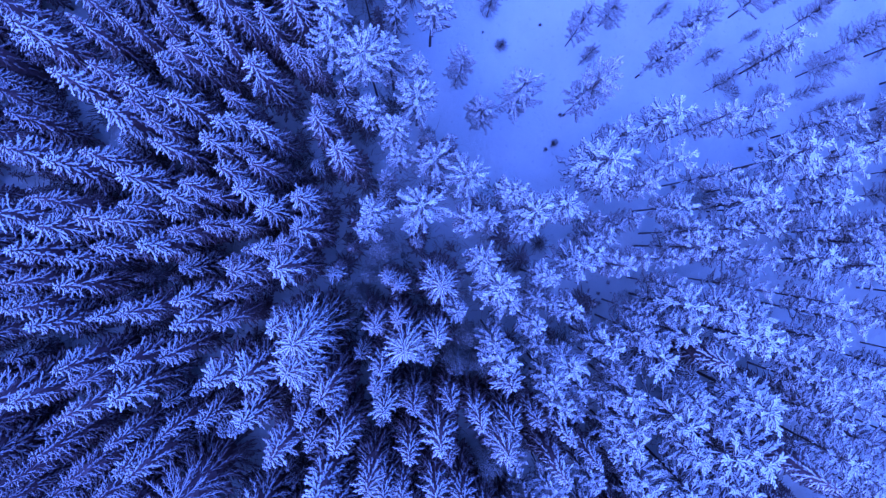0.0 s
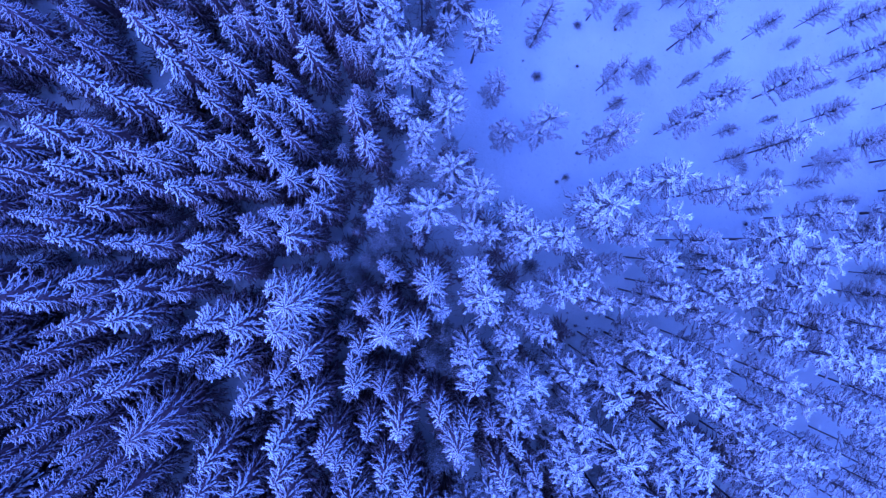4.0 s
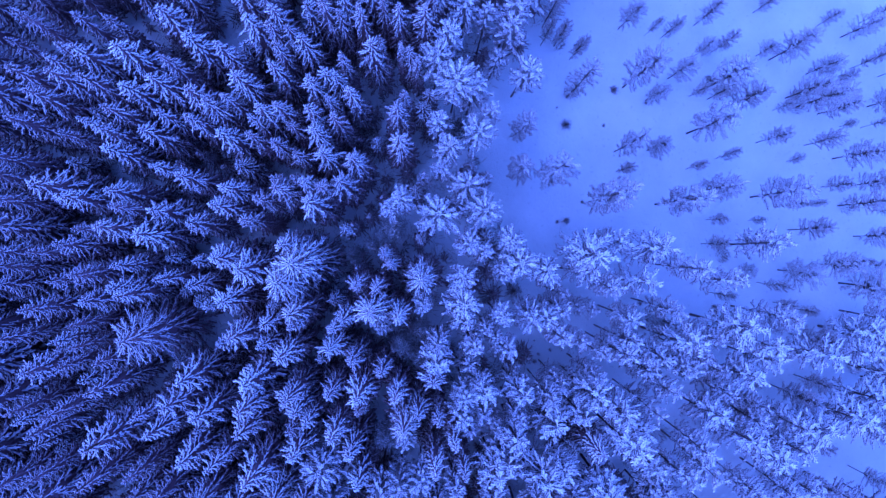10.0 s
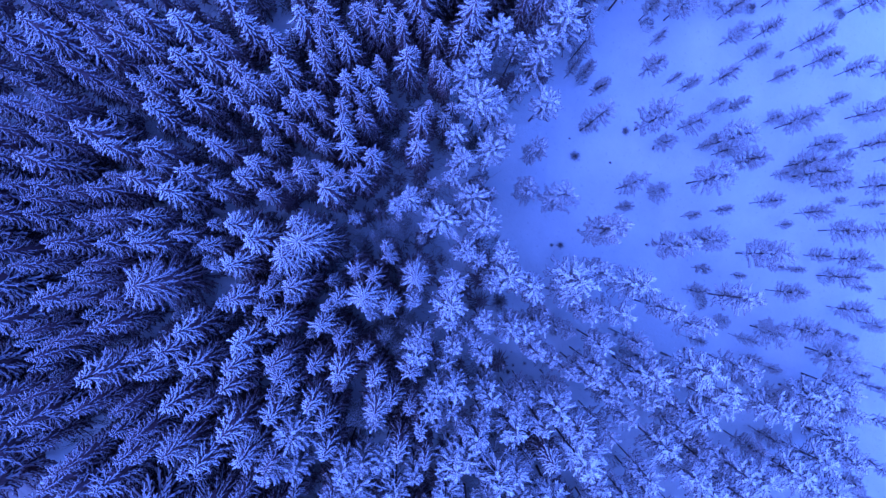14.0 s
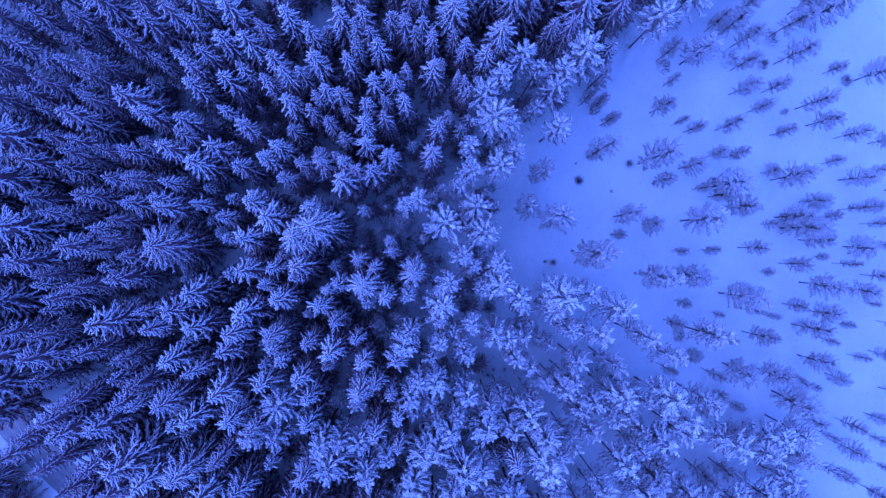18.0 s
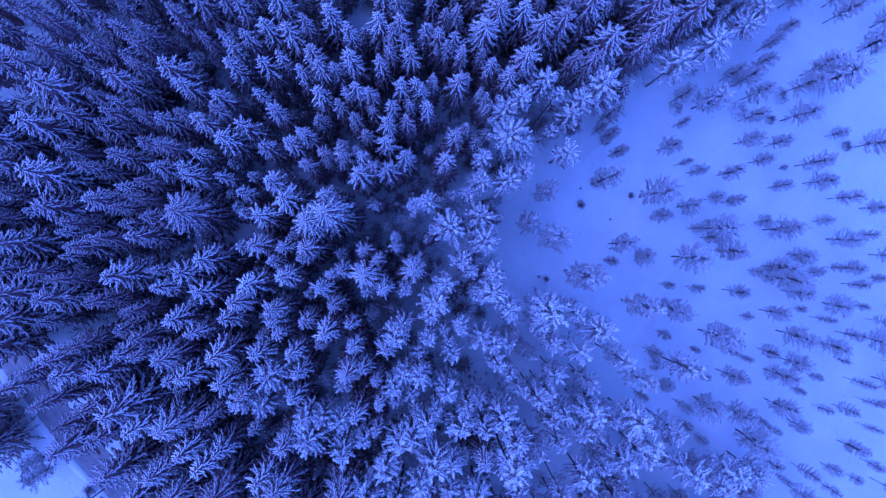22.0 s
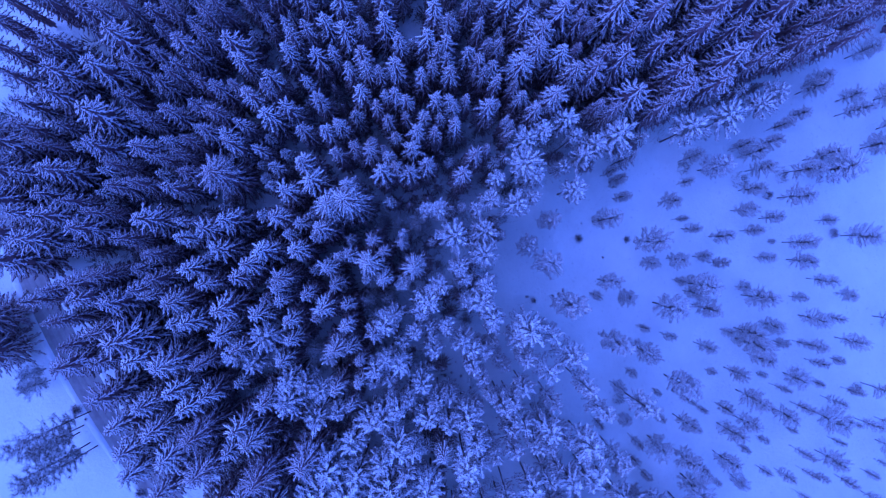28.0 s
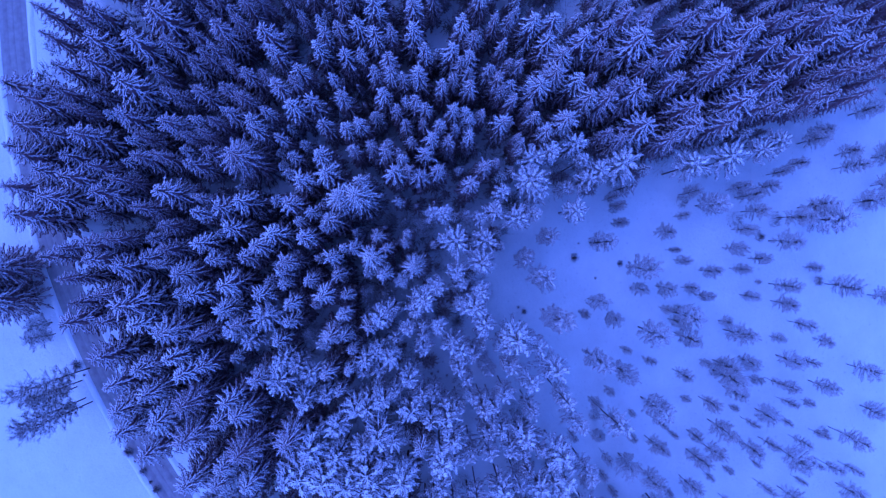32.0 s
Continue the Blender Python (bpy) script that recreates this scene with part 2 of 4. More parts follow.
def pine(name, seed, tall=16.0, reach=1.9, crown=0.5, mat=None, whorls=8, nubs=9, lean=0.02, thick=0.09, size=0.55, dense=True):
    """A pine: a tall bare trunk with an uneven crown, whorl on whorl of snowy boughs that end in separate tufts."""
    rnd = random.Random(seed)
    tree = new(name)
    t = Shape()
    axis = [(lean * tall * (k / 5) ** 2 * math.cos(seed), lean * tall * (k / 5) ** 2 * math.sin(seed), tall * 0.97 * k / 5) for k in range(6)]
    t.tube(axis, [(0.14 if dense else 0.12) * (1 - 0.16 * k) * tall / 16 + 0.01 for k in range(6)])
    part("trunk", t, PINE_BARK, tree, "bare brown bark")
    b, c = Shape(), Shape()
    lobe = [rnd.uniform(0.7, 1.2) for _ in range(6)]
    turn = rnd.uniform(0, math.tau)
    for k in range(whorls):
        d = (k + 0.35) / whorls
        count = 5 if k < 2 else rnd.choice((5, 6, 7))
        turn += 0.55
        for j in range(count):
            if d > 0.6 and rnd.random() < 0.3:
                continue
            stray = 0.22 if dense else 0.5
            a = turn + math.tau * (j + rnd.uniform(-stray, stray)) / count
            z = tall * (1 - crown * max(0.02, d + rnd.uniform(-0.2, 0.2) * stray) ** 0.9)
            q = min(1, z / (tall * 0.97))
            ox, oy = lean * tall * q * q * math.cos(seed), lean * tall * q * q * math.sin(seed)
            wide = reach * math.sin(math.pi * min(0.93, 0.1 + 0.68 * d)) ** 0.75 * rnd.uniform(0.72, 1.1) * lobe[int(a / math.tau * 6) % 6]
            end = (ox + math.cos(a) * wide, oy + math.sin(a) * wide, z + rnd.uniform(0.0, 0.35) * wide)
            root = (ox, oy, z - 0.3 * wide)
            b.limb((ox, oy, z - 0.3 * wide - 0.1), (end[0], end[1], end[2] - 0.08), 0.05, 0.02)
            bough(c, rnd, root, end, nubs if wide > 0.7 else max(4, nubs * 2 // 3), thick, size)
    lx, ly = axis[-1][0], axis[-1][1]
    for k in range(7):
        nub(c, rnd, (lx, ly, tall * 0.97), k * 0.9, rnd.uniform(0.3, 1.2), size * rnd.uniform(0.7, 1.2), thick)
    if dense:
        inner = Shape()
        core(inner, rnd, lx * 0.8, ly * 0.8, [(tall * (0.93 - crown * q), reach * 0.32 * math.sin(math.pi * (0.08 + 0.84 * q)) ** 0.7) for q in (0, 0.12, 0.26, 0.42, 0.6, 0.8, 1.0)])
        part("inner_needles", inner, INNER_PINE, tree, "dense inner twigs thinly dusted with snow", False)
    tagged(part("bough_frame", b, PINE_BARK, tree), kind="stuff")
    part("crown", c, mat or PINE, tree, "needle tufts thickly wrapped in frost")
    return tree


def birch(name, seed, tall=12.0, reach=1.7, mat=None):
    """A leafless birch: a slim trunk and many fine rising twigs."""
    rnd = random.Random(seed)
    tree = new(name)
    t = Shape()
    t.tube([(0.04 * k * math.sin(seed + k), 0.04 * k, tall * k / 5) for k in range(6)], [0.085 * (1 - 0.18 * k) + 0.01 for k in range(6)])
    part("trunk", t, PINE_BARK, tree, "slim bare trunk")
    b, c = Shape(), Shape()
    for k in range(60):
        d = (k + rnd.random()) / 60
        z = tall * (0.2 + 0.78 * d)
        a = k * 2.4 + rnd.uniform(-0.4, 0.4)
        wide = reach * math.sin(math.pi * (0.12 + 0.8 * d)) * rnd.uniform(0.6, 1.15)
        end = (math.cos(a) * wide, math.sin(a) * wide, z + wide * rnd.uniform(0.5, 0.9))
        b.limb((0, 0, z), end, 0.035, 0.012)
        for j in range(34):
            q = rnd.uniform(0.2, 1.0)
            p = (end[0] * q, end[1] * q, z + (end[2] - z) * q)
            w, e = rnd.uniform(0, math.tau), rnd.uniform(0.1, 1.0)
            tl = rnd.uniform(0.3, 0.75)
            g = (math.cos(w) * math.cos(e) * tl, math.sin(w) * math.cos(e) * tl, math.sin(e) * tl)
            c.spike([p, (p[0] + g[0] * 0.6, p[1] + g[1] * 0.6, p[2] + g[2] * 0.6), (p[0] + g[0], p[1] + g[1], p[2] + g[2])], [0.014, 0.016], [0.013, 0.013], (-math.sin(w), math.cos(w), 0))
    tagged(part("bough_frame", b, PINE_BARK, tree), kind="stuff")
    part("crown", c, mat, tree, "fine bare twigs")
    return tree


# ---- ground ----
def ground_z(x, y):
    """Hummocks in the snow, flattened out towards the road and far away."""
    calm = min(1, max(0, abs(y - road_y(x)) - 3.5) / 5) * max(0, 1 - max(abs(x), abs(y)) / 400)
    return calm * (0.35 * noise.noise((x * 0.07, y * 0.07, 0)) + 0.12 * noise.noise((x * 0.31, y * 0.31, 3)))


def grid_axis(near, far, step):
    a = list(np.arange(-near, near + 0.01, step))
    out, s, p = [], step, near
    while p < far:
        s *= 1.35
        p += s
        out.append(p)
    return [-v for v in reversed(out)] + a + out


def road_y(x):
    """The middle of the forest road, which runs along the south edge of the wood in a slight bow."""
    return -65.2 + 0.003 * (x + 18) ** 2


ax = grid_axis(112, 3000, 1.0)
gx, gy = np.meshgrid(ax, ax)
gv = [(x, y, ground_z(x, y)) for x, y in zip(gx.ravel().tolist(), gy.ravel().tolist())]
n = len(ax)
gf = [(j * n + i, j * n + i + 1, (j + 1) * n + i + 1, (j + 1) * n + i) for j in range(n - 1) for i in range(n - 1)]
me = bpy.data.meshes.new("ground")
me.from_pydata(gv, [], gf)
me.materials.append(SNOW)
me.shade_smooth()
tagged(new("ground", me), "deep soft snow on the forest floor, clearing and field", "snow", kind="structure")

# ---- road ----


def strip(name, mat, inner, outer, z, parent=None, step=2.0):
    """A ribbon along the road between two distances from its middle, slightly crowned."""
    v, f = [], []
    xs = np.arange(-112, 112.1, step)
    for x in xs.tolist():
        slope = 0.006 * (x + 18)
        nx, ny = -slope / math.hypot(1, slope), 1 / math.hypot(1, slope)
        for k in range(5):
            d = inner + (outer - inner) * k / 4 + (0.12 * noise.noise((x * 0.2, k * 3.0 + inner, 1.0)) if k in (0, 4) else 0)
            v.append((x + nx * d, road_y(x) + ny * d, z + 0.03 * math.sin(math.pi * k / 4)))
    for i in range(len(xs) - 1):
        for k in range(4):
            a = i * 5 + k
            f.append((a, a + 5, a + 6, a + 1))
    me = bpy.data.meshes.new(name)
    me.from_pydata(v, [], f)
    me.materials.append(mat)
    me.shade_smooth()
    ob = new(name, me)
    ob.parent = parent
    return ob


road = tagged(strip("road", ROAD, -2.5, 2.5, 0.03), "narrow forest road of grey packed snow", "road", kind="structure")
for inner, outer in ((-1.8, -0.9), (-0.3, 0.2), (0.7, 1.6)):
    tagged(strip("wheel_track", TRACK, inner, outer, 0.05, road), "dark worn wheel track")

for side in (-1, 1):
    v, f = [], []
    for i, x in enumerate(np.arange(-112, 112.1, 1.0).tolist()):
        slope = 0.006 * (x + 18)
        nx, ny = -slope / math.hypot(1, slope), 1 / math.hypot(1, slope)
        for k in range(7):
            d = side * (2.35 + 1.5 * k / 6) + 0.15 * noise.noise((x * 0.3, k * 1.0, side * 5.0))
            v.append((x + nx * d, road_y(x) + ny * d, -0.05 + (0.2 + 0.16 * noise.noise((x * 0.5, k * 0.7, side * 2.0))) * math.sin(math.pi * k / 6)))
    for i in range(len(v) // 7 - 1):
        for k in range(6):
            a = i * 7 + k
            f.append((a, a + 7, a + 8, a + 1) if side < 0 else (a, a + 1, a + 8, a + 7))
    me = bpy.data.meshes.new("snow_bank")
    me.from_pydata(v, [], [tuple(reversed(q)) for q in f] if side > 0 else f)
    me.materials.append(SNOW)
    me.shade_smooth()
    tagged(new("snow_bank", me), "low ridge of ploughed snow beside the road", "snow bank", kind="structure")

# ---- trees: place and size of each, as (east, north, height, reach) ----
SPRUCE_A = [
    (-48.9, -46.4, 17.6, 2.02), (-52.8, -45.8, 18.4, 1.89), (-50.3, -41.0, 17.7, 2.24), (-51.1, -38.9, 17.2, 2.26), (-51.7, -8.7, 18.4, 2.55), (-36.8,
    -53.7, 19.0, 2.76), (-43.1, -53.4, 18.6, 3.11), (-40.3, -51.7, 18.9, 2.77), (-40.9, -47.7, 17.6, 1.91), (-44.3, -46.6, 16.9, 2.26), (-43.5, -41.7,
    18.1, 2.46), (-46.3, -40.0, 17.9, 2.46), (-38.5, -37.6, 18.8, 3.10), (-44.6, -34.4, 17.9, 2.80), (-47.2, -29.6, 18.8, 3.10), (-39.9, -27.5, 14.0,
    2.26), (-39.4, -24.9, 17.6, 1.72), (-39.9, -23.3, 17.5, 1.72), (-36.4, -21.5, 18.2, 1.54), (-42.1, -21.1, 19.0, 2.53), (-42.2, -18.1, 18.5, 1.70),
    (-44.6, -16.2, 18.4, 1.87), (-39.2, -14.7, 18.7, 2.54), (-36.3, -14.5, 18.4, 1.68),
]
SPRUCE_B = [
    (-45.6, -14.4, 18.4, 1.87), (-45.3, -9.8, 17.9, 1.97), (-38.8, -6.3, 17.7, 1.03), (-44.6, -6.3, 18.3, 1.87), (-36.8, -6.2, 18.0, 1.54), (-47.2,
    -5.0, 18.5, 2.12), (-36.8, -3.9, 18.5, 1.53), (-43.1, -3.3, 19.1, 1.68), (-40.6, -2.2, 18.1, 1.54), (-44.9, -2.1, 17.8, 1.46), (-36.7, -0.9, 17.5,
    2.15), (-44.5, -0.4, 17.6, 1.55), (-42.8, 0.1, 18.1, 1.88), (-38.7, 2.5, 18.5, 2.04), (-37.1, 8.3, 17.4, 2.05), (-24.2, -59.0, 18.8, 3.32),
    (-28.4, -58.3, 18.6, 2.78), (-32.8, -55.7, 18.0, 2.79), (-25.4, -53.8, 19.2, 2.76), (-27.3, -49.9, 18.9, 2.54), (-24.0, -46.9, 17.7, 2.58),
    (-28.2, -46.5, 16.9, 2.04), (-33.2, -46.5, 18.5, 2.78), (-25.0, -43.6, 18.8, 1.69),
]
SPRUCE_C = [
    (-34.3, -39.6, 17.0, 2.60), (-27.5, -39.5, 17.2, 2.17), (-30.3, -38.0, 17.8, 1.55), (-26.4, -36.1, 18.6, 1.87), (-30.9, -33.3, 17.7, 2.58),
    (-35.5, -31.9, 17.8, 1.89), (-28.3, -31.4, 17.2, 1.56), (-30.3, -29.4, 16.9, 1.13), (-24.8, -28.9, 17.6, 1.98), (-27.7, -28.5, 18.6, 1.27),
    (-33.8, -27.1, 18.8, 2.11), (-29.0, -26.5, 18.1, 1.54), (-29.5, -23.8, 16.9, 2.26), (-33.4, -23.4, 17.6, 1.98), (-31.0, -21.3, 18.9, 2.21),
    (-25.9, -21.1, 18.7, 1.69), (-27.3, -21.0, 17.7, 1.89), (-34.4, -19.4, 18.0, 1.97), (-28.2, -18.7, 17.5, 1.46), (-33.3, -16.9, 18.3, 1.28),
    (-30.9, -15.3, 19.3, 1.93), (-27.6, -14.4, 17.6, 2.15), (-31.0, -12.9, 18.4, 1.45), (-32.7, -11.7, 17.6, 1.72),
]
SPRUCE_D = [
    (-27.7, -11.5, 16.8, 1.91), (-35.5, -7.9, 16.8, 1.91), (-30.3, -7.2, 16.5, 1.05), (-26.6, -6.6, 17.9, 1.71), (-32.9, -4.2, 16.8, 1.92), (-32.2,
    -1.7, 17.5, 1.12), (-28.8, -0.6, 18.1, 1.54), (-25.2, -0.4, 17.3, 1.90), (-34.4, 1.3, 17.7, 2.15), (-27.6, 1.8, 18.6, 1.70), (-29.6, 2.0, 19.1,
    1.89), (-26.5, 3.3, 17.8, 1.50), (-33.7, 3.7, 19.0, 1.26), (-26.2, 5.8, 18.3, 2.13), (-33.2, 7.1, 17.5, 2.15), (-29.6, 7.8, 18.1, 1.71), (-24.1,
    10.8, 18.2, 1.28), (-28.3, 11.9, 17.9, 2.14), (-25.9, 12.5, 18.1, 1.28), (-24.4, 13.4, 16.8, 1.52), (-26.3, 14.1, 18.3, 1.70), (-31.7, 14.6, 19.0,
    1.88), (-29.0, 15.6, 18.3, 1.45), (-35.8, 19.3, 18.3, 2.02),
]
SPRUCE_E = [
    (-26.7, 19.8, 17.9, 1.34), (-31.0, 19.9, 17.7, 1.35), (-30.0, 21.8, 17.6, 1.46), (-28.9, 25.6, 17.4, 2.25), (-25.3, 26.7, 17.2, 2.03), (-28.2,
    28.7, 16.8, 2.27), (-24.3, 36.5, 17.1, 2.26), (-25.1, 39.6, 18.0, 2.46), (-24.6, 43.6, 17.9, 2.24), (-16.7, -56.4, 19.0, 2.21), (-17.3, -54.5,
    17.1, 2.26), (-16.6, -50.3, 18.3, 2.56), (-14.2, -50.2, 19.1, 2.43), (-16.4, -47.1, 19.0, 1.86), (-12.1, -42.9, 17.4, 2.16), (-19.8, -41.7, 18.1,
    2.14), (-12.5, -40.1, 17.2, 2.16), (-16.0, -38.8, 17.6, 1.72), (-20.8, -36.9, 19.3, 2.52), (-16.3, -33.4, 17.8, 1.72), (-18.4, -32.4, 18.5, 1.02),
    (-23.6, -31.7, 18.7, 2.00), (-16.1, -29.8, 17.7, 2.15), (-12.6, -29.3, 17.7, 1.98),
]
SPRUCE_F = [
    (-16.1, -26.8, 17.4, 2.16), (-22.6, -24.6, 20.0, 3.82), (-13.2, -19.3, 19.4, 1.89), (-23.7, -18.0, 17.3, 1.30), (-20.4, -17.0, 16.6, 1.31),
    (-16.3, -16.8, 17.4, 2.16), (-18.9, -12.7, 18.4, 2.13), (-15.9, -12.5, 18.9, 2.36), (-23.6, -10.8, 16.8, 1.57), (-13.2, -7.9, 19.1, 1.68), (-21.6,
    -7.6, 19.0, 1.66), (-18.0, -7.5, 19.0, 1.35), (-21.8, -5.4, 18.2, 1.62), (-17.9, -4.8, 18.8, 1.44), (-16.5, -2.8, 19.4, 1.84), (-23.2, -2.7, 13.0,
    1.65), (-12.9, -2.5, 19.1, 2.02), (-17.5, -2.0, 18.7, 0.85), (-15.8, -0.9, 18.1, 0.85), (-14.6, -0.8, 18.8, 1.10), (-12.6, -0.4, 18.4, 1.53),
    (-21.8, 0.9, 19.0, 1.26), (-16.8, 1.5, 17.8, 1.20), (-19.6, 1.5, 17.3, 1.38),
]
SPRUCE_G = [
    (-23.1, 2.7, 17.4, 0.95), (-14.2, 2.9, 17.8, 1.89), (-22.4, 4.0, 18.6, 1.78), (-18.8, 4.0, 17.6, 1.20), (-16.2, 4.7, 18.4, 1.79), (-20.8, 5.1,
    19.0, 1.43), (-17.6, 6.4, 19.0, 1.43), (-14.9, 6.9, 18.9, 1.44), (-16.7, 8.6, 17.6, 1.20), (-23.4, 8.7, 18.9, 1.52), (-19.2, 9.2, 18.4, 1.62),
    (-14.8, 10.3, 18.7, 1.52), (-18.4, 10.9, 18.4, 1.19), (-17.4, 11.3, 16.8, 1.65), (-22.0, 12.8, 18.4, 1.70), (-17.5, 13.3, 18.3, 0.94), (-15.2,
    16.0, 18.3, 1.87), (-23.8, 16.6, 16.7, 1.74), (-21.8, 17.2, 18.9, 1.69), (-14.9, 17.3, 17.0, 0.78), (-12.3, 17.4, 18.5, 0.68), (-20.2, 17.5, 17.1,
    1.39), (-18.0, 18.5, 19.1, 1.35), (-20.4, 19.0, 17.4, 1.73),
]
SPRUCE_H = [
    (-23.4, 19.6, 18.2, 1.34), (-16.4, 20.8, 17.7, 1.20), (-22.7, 21.0, 18.9, 1.44), (-14.6, 21.1, 17.9, 1.54), (-18.8, 22.9, 19.0, 2.76), (-12.5,
    25.4, 18.8, 2.77), (-19.8, 25.9, 19.1, 2.76), (-22.2, 27.8, 17.9, 2.80), (-18.0, 29.1, 18.1, 2.23), (-14.8, 29.9, 18.7, 2.44), (-17.5, 31.4, 17.8,
    1.68), (-23.7, 32.1, 17.5, 3.15), (-13.6, 32.3, 19.3, 2.53), (-21.6, 34.1, 17.5, 2.25), (-19.9, 34.6, 18.4, 1.34), (-15.1, 35.3, 18.6, 2.22),
    (-13.5, 37.2, 19.1, 2.76), (-20.7, 39.8, 19.8, 3.62), (-16.7, 40.7, 17.7, 2.24), (-23.1, 41.5, 18.3, 2.45), (-13.3, 44.0, 18.5, 2.22), (-17.6,
    44.8, 19.1, 2.76), (-21.8, 48.3, 18.5, 2.22), (-12.8, 50.9, 18.4, 2.78),
]
SPRUCE_I = [
    (-14.4, 53.6, 19.2, 2.76), (-20.2, 53.7, 17.7, 3.59), (-16.9, 57.2, 19.1, 2.76), (-13.7, 60.4, 17.6, 2.81), (-17.5, 63.0, 17.5, 2.25), (-15.8,
    65.0, 17.8, 2.24), (-17.3, 68.0, 16.9, 2.26), (-15.3, 69.6, 18.8, 2.77), (-12.3, 70.8, 17.3, 3.16), (-13.7, 75.0, 17.7, 2.47), (-6.1, -56.4, 19.0,
    2.76), (-8.7, -55.1, 17.7, 2.24), (-4.5, -51.5, 18.7, 2.22), (-8.6, -50.3, 19.1, 2.21), (-6.1, -48.2, 18.9, 3.65), (-11.9, -47.3, 17.2, 2.82),
    (-2.7, -47.0, 19.2, 2.21), (-0.2, -43.7, 18.8, 3.10), (-10.4, -41.1, 18.6, 1.27), (-5.3, -39.6, 17.5, 1.90), (-8.1, -38.6, 18.5, 2.55), (-4.5,
    -38.0, 17.4, 2.16), (-11.8, -34.6, 17.3, 2.16), (-0.8, -34.4, 17.2, 2.60),
]
SPRUCE_J = [
    (-8.6, -33.3, 18.4, 1.70), (-4.2, -32.4, 19.4, 2.35), (-7.5, -28.3, 18.4, 1.87), (-1.2, -28.2, 17.7, 2.06), (-3.0, -26.3, 16.6, 1.31), (-8.6,
    -26.0, 18.9, 2.11), (-1.7, -24.2, 18.3, 1.19), (-3.4, -24.1, 16.9, 1.91), (-9.6, -23.6, 17.8, 2.40), (-4.8, -22.7, 19.0, 1.85), (-1.0, -20.4,
    17.5, 1.55), (-10.2, -19.1, 17.6, 1.29), (-7.6, -18.8, 18.9, 1.94), (-11.1, -16.8, 17.4, 1.55), (-3.4, -16.0, 17.0, 1.91), (-0.6, -16.0, 17.0,
    1.56), (-8.2, -15.6, 18.0, 1.28), (-11.7, -14.9, 16.3, 0.91), (-8.9, -14.2, 19.0, 1.94), (-4.1, -13.6, 18.6, 1.02), (-3.7, -12.3, 16.8, 1.65),
    (-11.6, -11.7, 19.5, 3.01), (-1.4, -9.9, 19.5, 2.68), (-11.2, -9.2, 19.5, 3.51),
]
SPRUCE_K = [
    (-4.2, -8.2, 18.2, 1.45), (-2.1, -7.3, 18.6, 1.27), (-2.1, -4.4, 15.0, 1.16), (-3.2, -3.7, 15.0, 1.07), (-11.3, 1.1, 17.2, 1.90), (-11.2, 4.0,
    17.6, 1.72), (-7.6, 8.3, 18.3, 1.79), (-9.6, 11.4, 17.1, 1.73), (-9.7, 13.3, 16.7, 1.22), (-10.2, 17.3, 16.7, 0.83), (-11.5, 17.9, 16.5, 1.14),
    (-11.8, 22.1, 18.3, 1.67), (-8.6, 31.4, 17.1, 1.69), (-7.1, 33.1, 17.4, 2.25), (-8.0, 37.0, 17.6, 3.37), (-4.7, 40.6, 17.4, 2.25), (-5.5, 44.4,
    18.4, 3.12), (-8.4, 45.1, 18.2, 2.79), (-4.3, 50.3, 17.1, 2.60), (-6.9, 53.3, 18.2, 3.13), (-10.8, 55.7, 17.6, 2.25), (-5.1, 57.8, 17.2, 2.25),
    (-8.3, 59.5, 16.9, 2.83), (-10.7, 63.9, 19.1, 2.76),
]
SPRUCE_L = [
    (-5.0, 64.9, 18.2, 2.23), (-3.6, 66.2, 18.4, 2.23), (-6.3, 71.0, 19.2, 2.21), (-9.8, 74.3, 17.7, 2.81), (9.1, -54.4, 17.5, 3.15), (0.4, -54.1,
    18.4, 3.12), (5.0, -53.6, 18.5, 2.22), (7.9, -49.1, 18.4, 2.78), (4.0, -49.1, 17.8, 2.80), (3.8, -44.1, 18.0, 2.24), (11.2, -43.9, 18.9, 3.65),
    (6.7, -43.0, 18.6, 2.22), (6.6, -40.6, 16.9, 2.04), (11.1, -32.6, 18.2, 2.45), (2.1, -32.4, 19.1, 1.51), (6.7, -28.0, 17.2, 1.90), (4.3, -25.5,
    17.0, 2.00), (1.5, -23.9, 19.3, 1.68), (2.8, -20.5, 17.8, 1.20), (8.1, -19.7, 18.7, 2.54), (1.9, -18.8, 19.2, 2.10), (9.0, -17.9, 16.7, 1.57),
    (11.4, -17.4, 17.5, 1.12), (5.6, -16.9, 19.2, 1.51),
]
SPRUCE_M = [
    (3.0, -15.7, 16.7, 1.39), (8.7, -13.7, 17.3, 1.90), (1.6, -9.1, 17.6, 1.72), (2.0, -4.2, 17.4, 2.59), (12.4, -55.1, 17.5, 3.15), (16.7, -51.9,
    18.6, 2.78), (12.4, -48.7, 18.7, 3.11), (23.4, -48.1, 17.4, 3.15), (16.3, -45.2, 19.5, 3.63), (22.3, -41.4, 18.7, 2.44), (15.5, -40.7, 17.0,
    2.26), (21.0, -38.2, 19.1, 4.20), (12.8, -37.7, 19.1, 2.21), (15.4, -37.0, 18.5, 2.78), (21.8, -31.2, 18.4, 3.67), (13.5, -22.1, 19.0, 1.69),
    (17.0, -21.4, 17.2, 1.04), (14.2, -18.8, 18.0, 1.11), (24.8, -43.5, 17.6, 2.47), (26.2, -39.1, 17.7, 2.80), (29.9, -12.0, 16.4, 2.01), (38.7,
    -23.1, 18.9, 1.86),
]
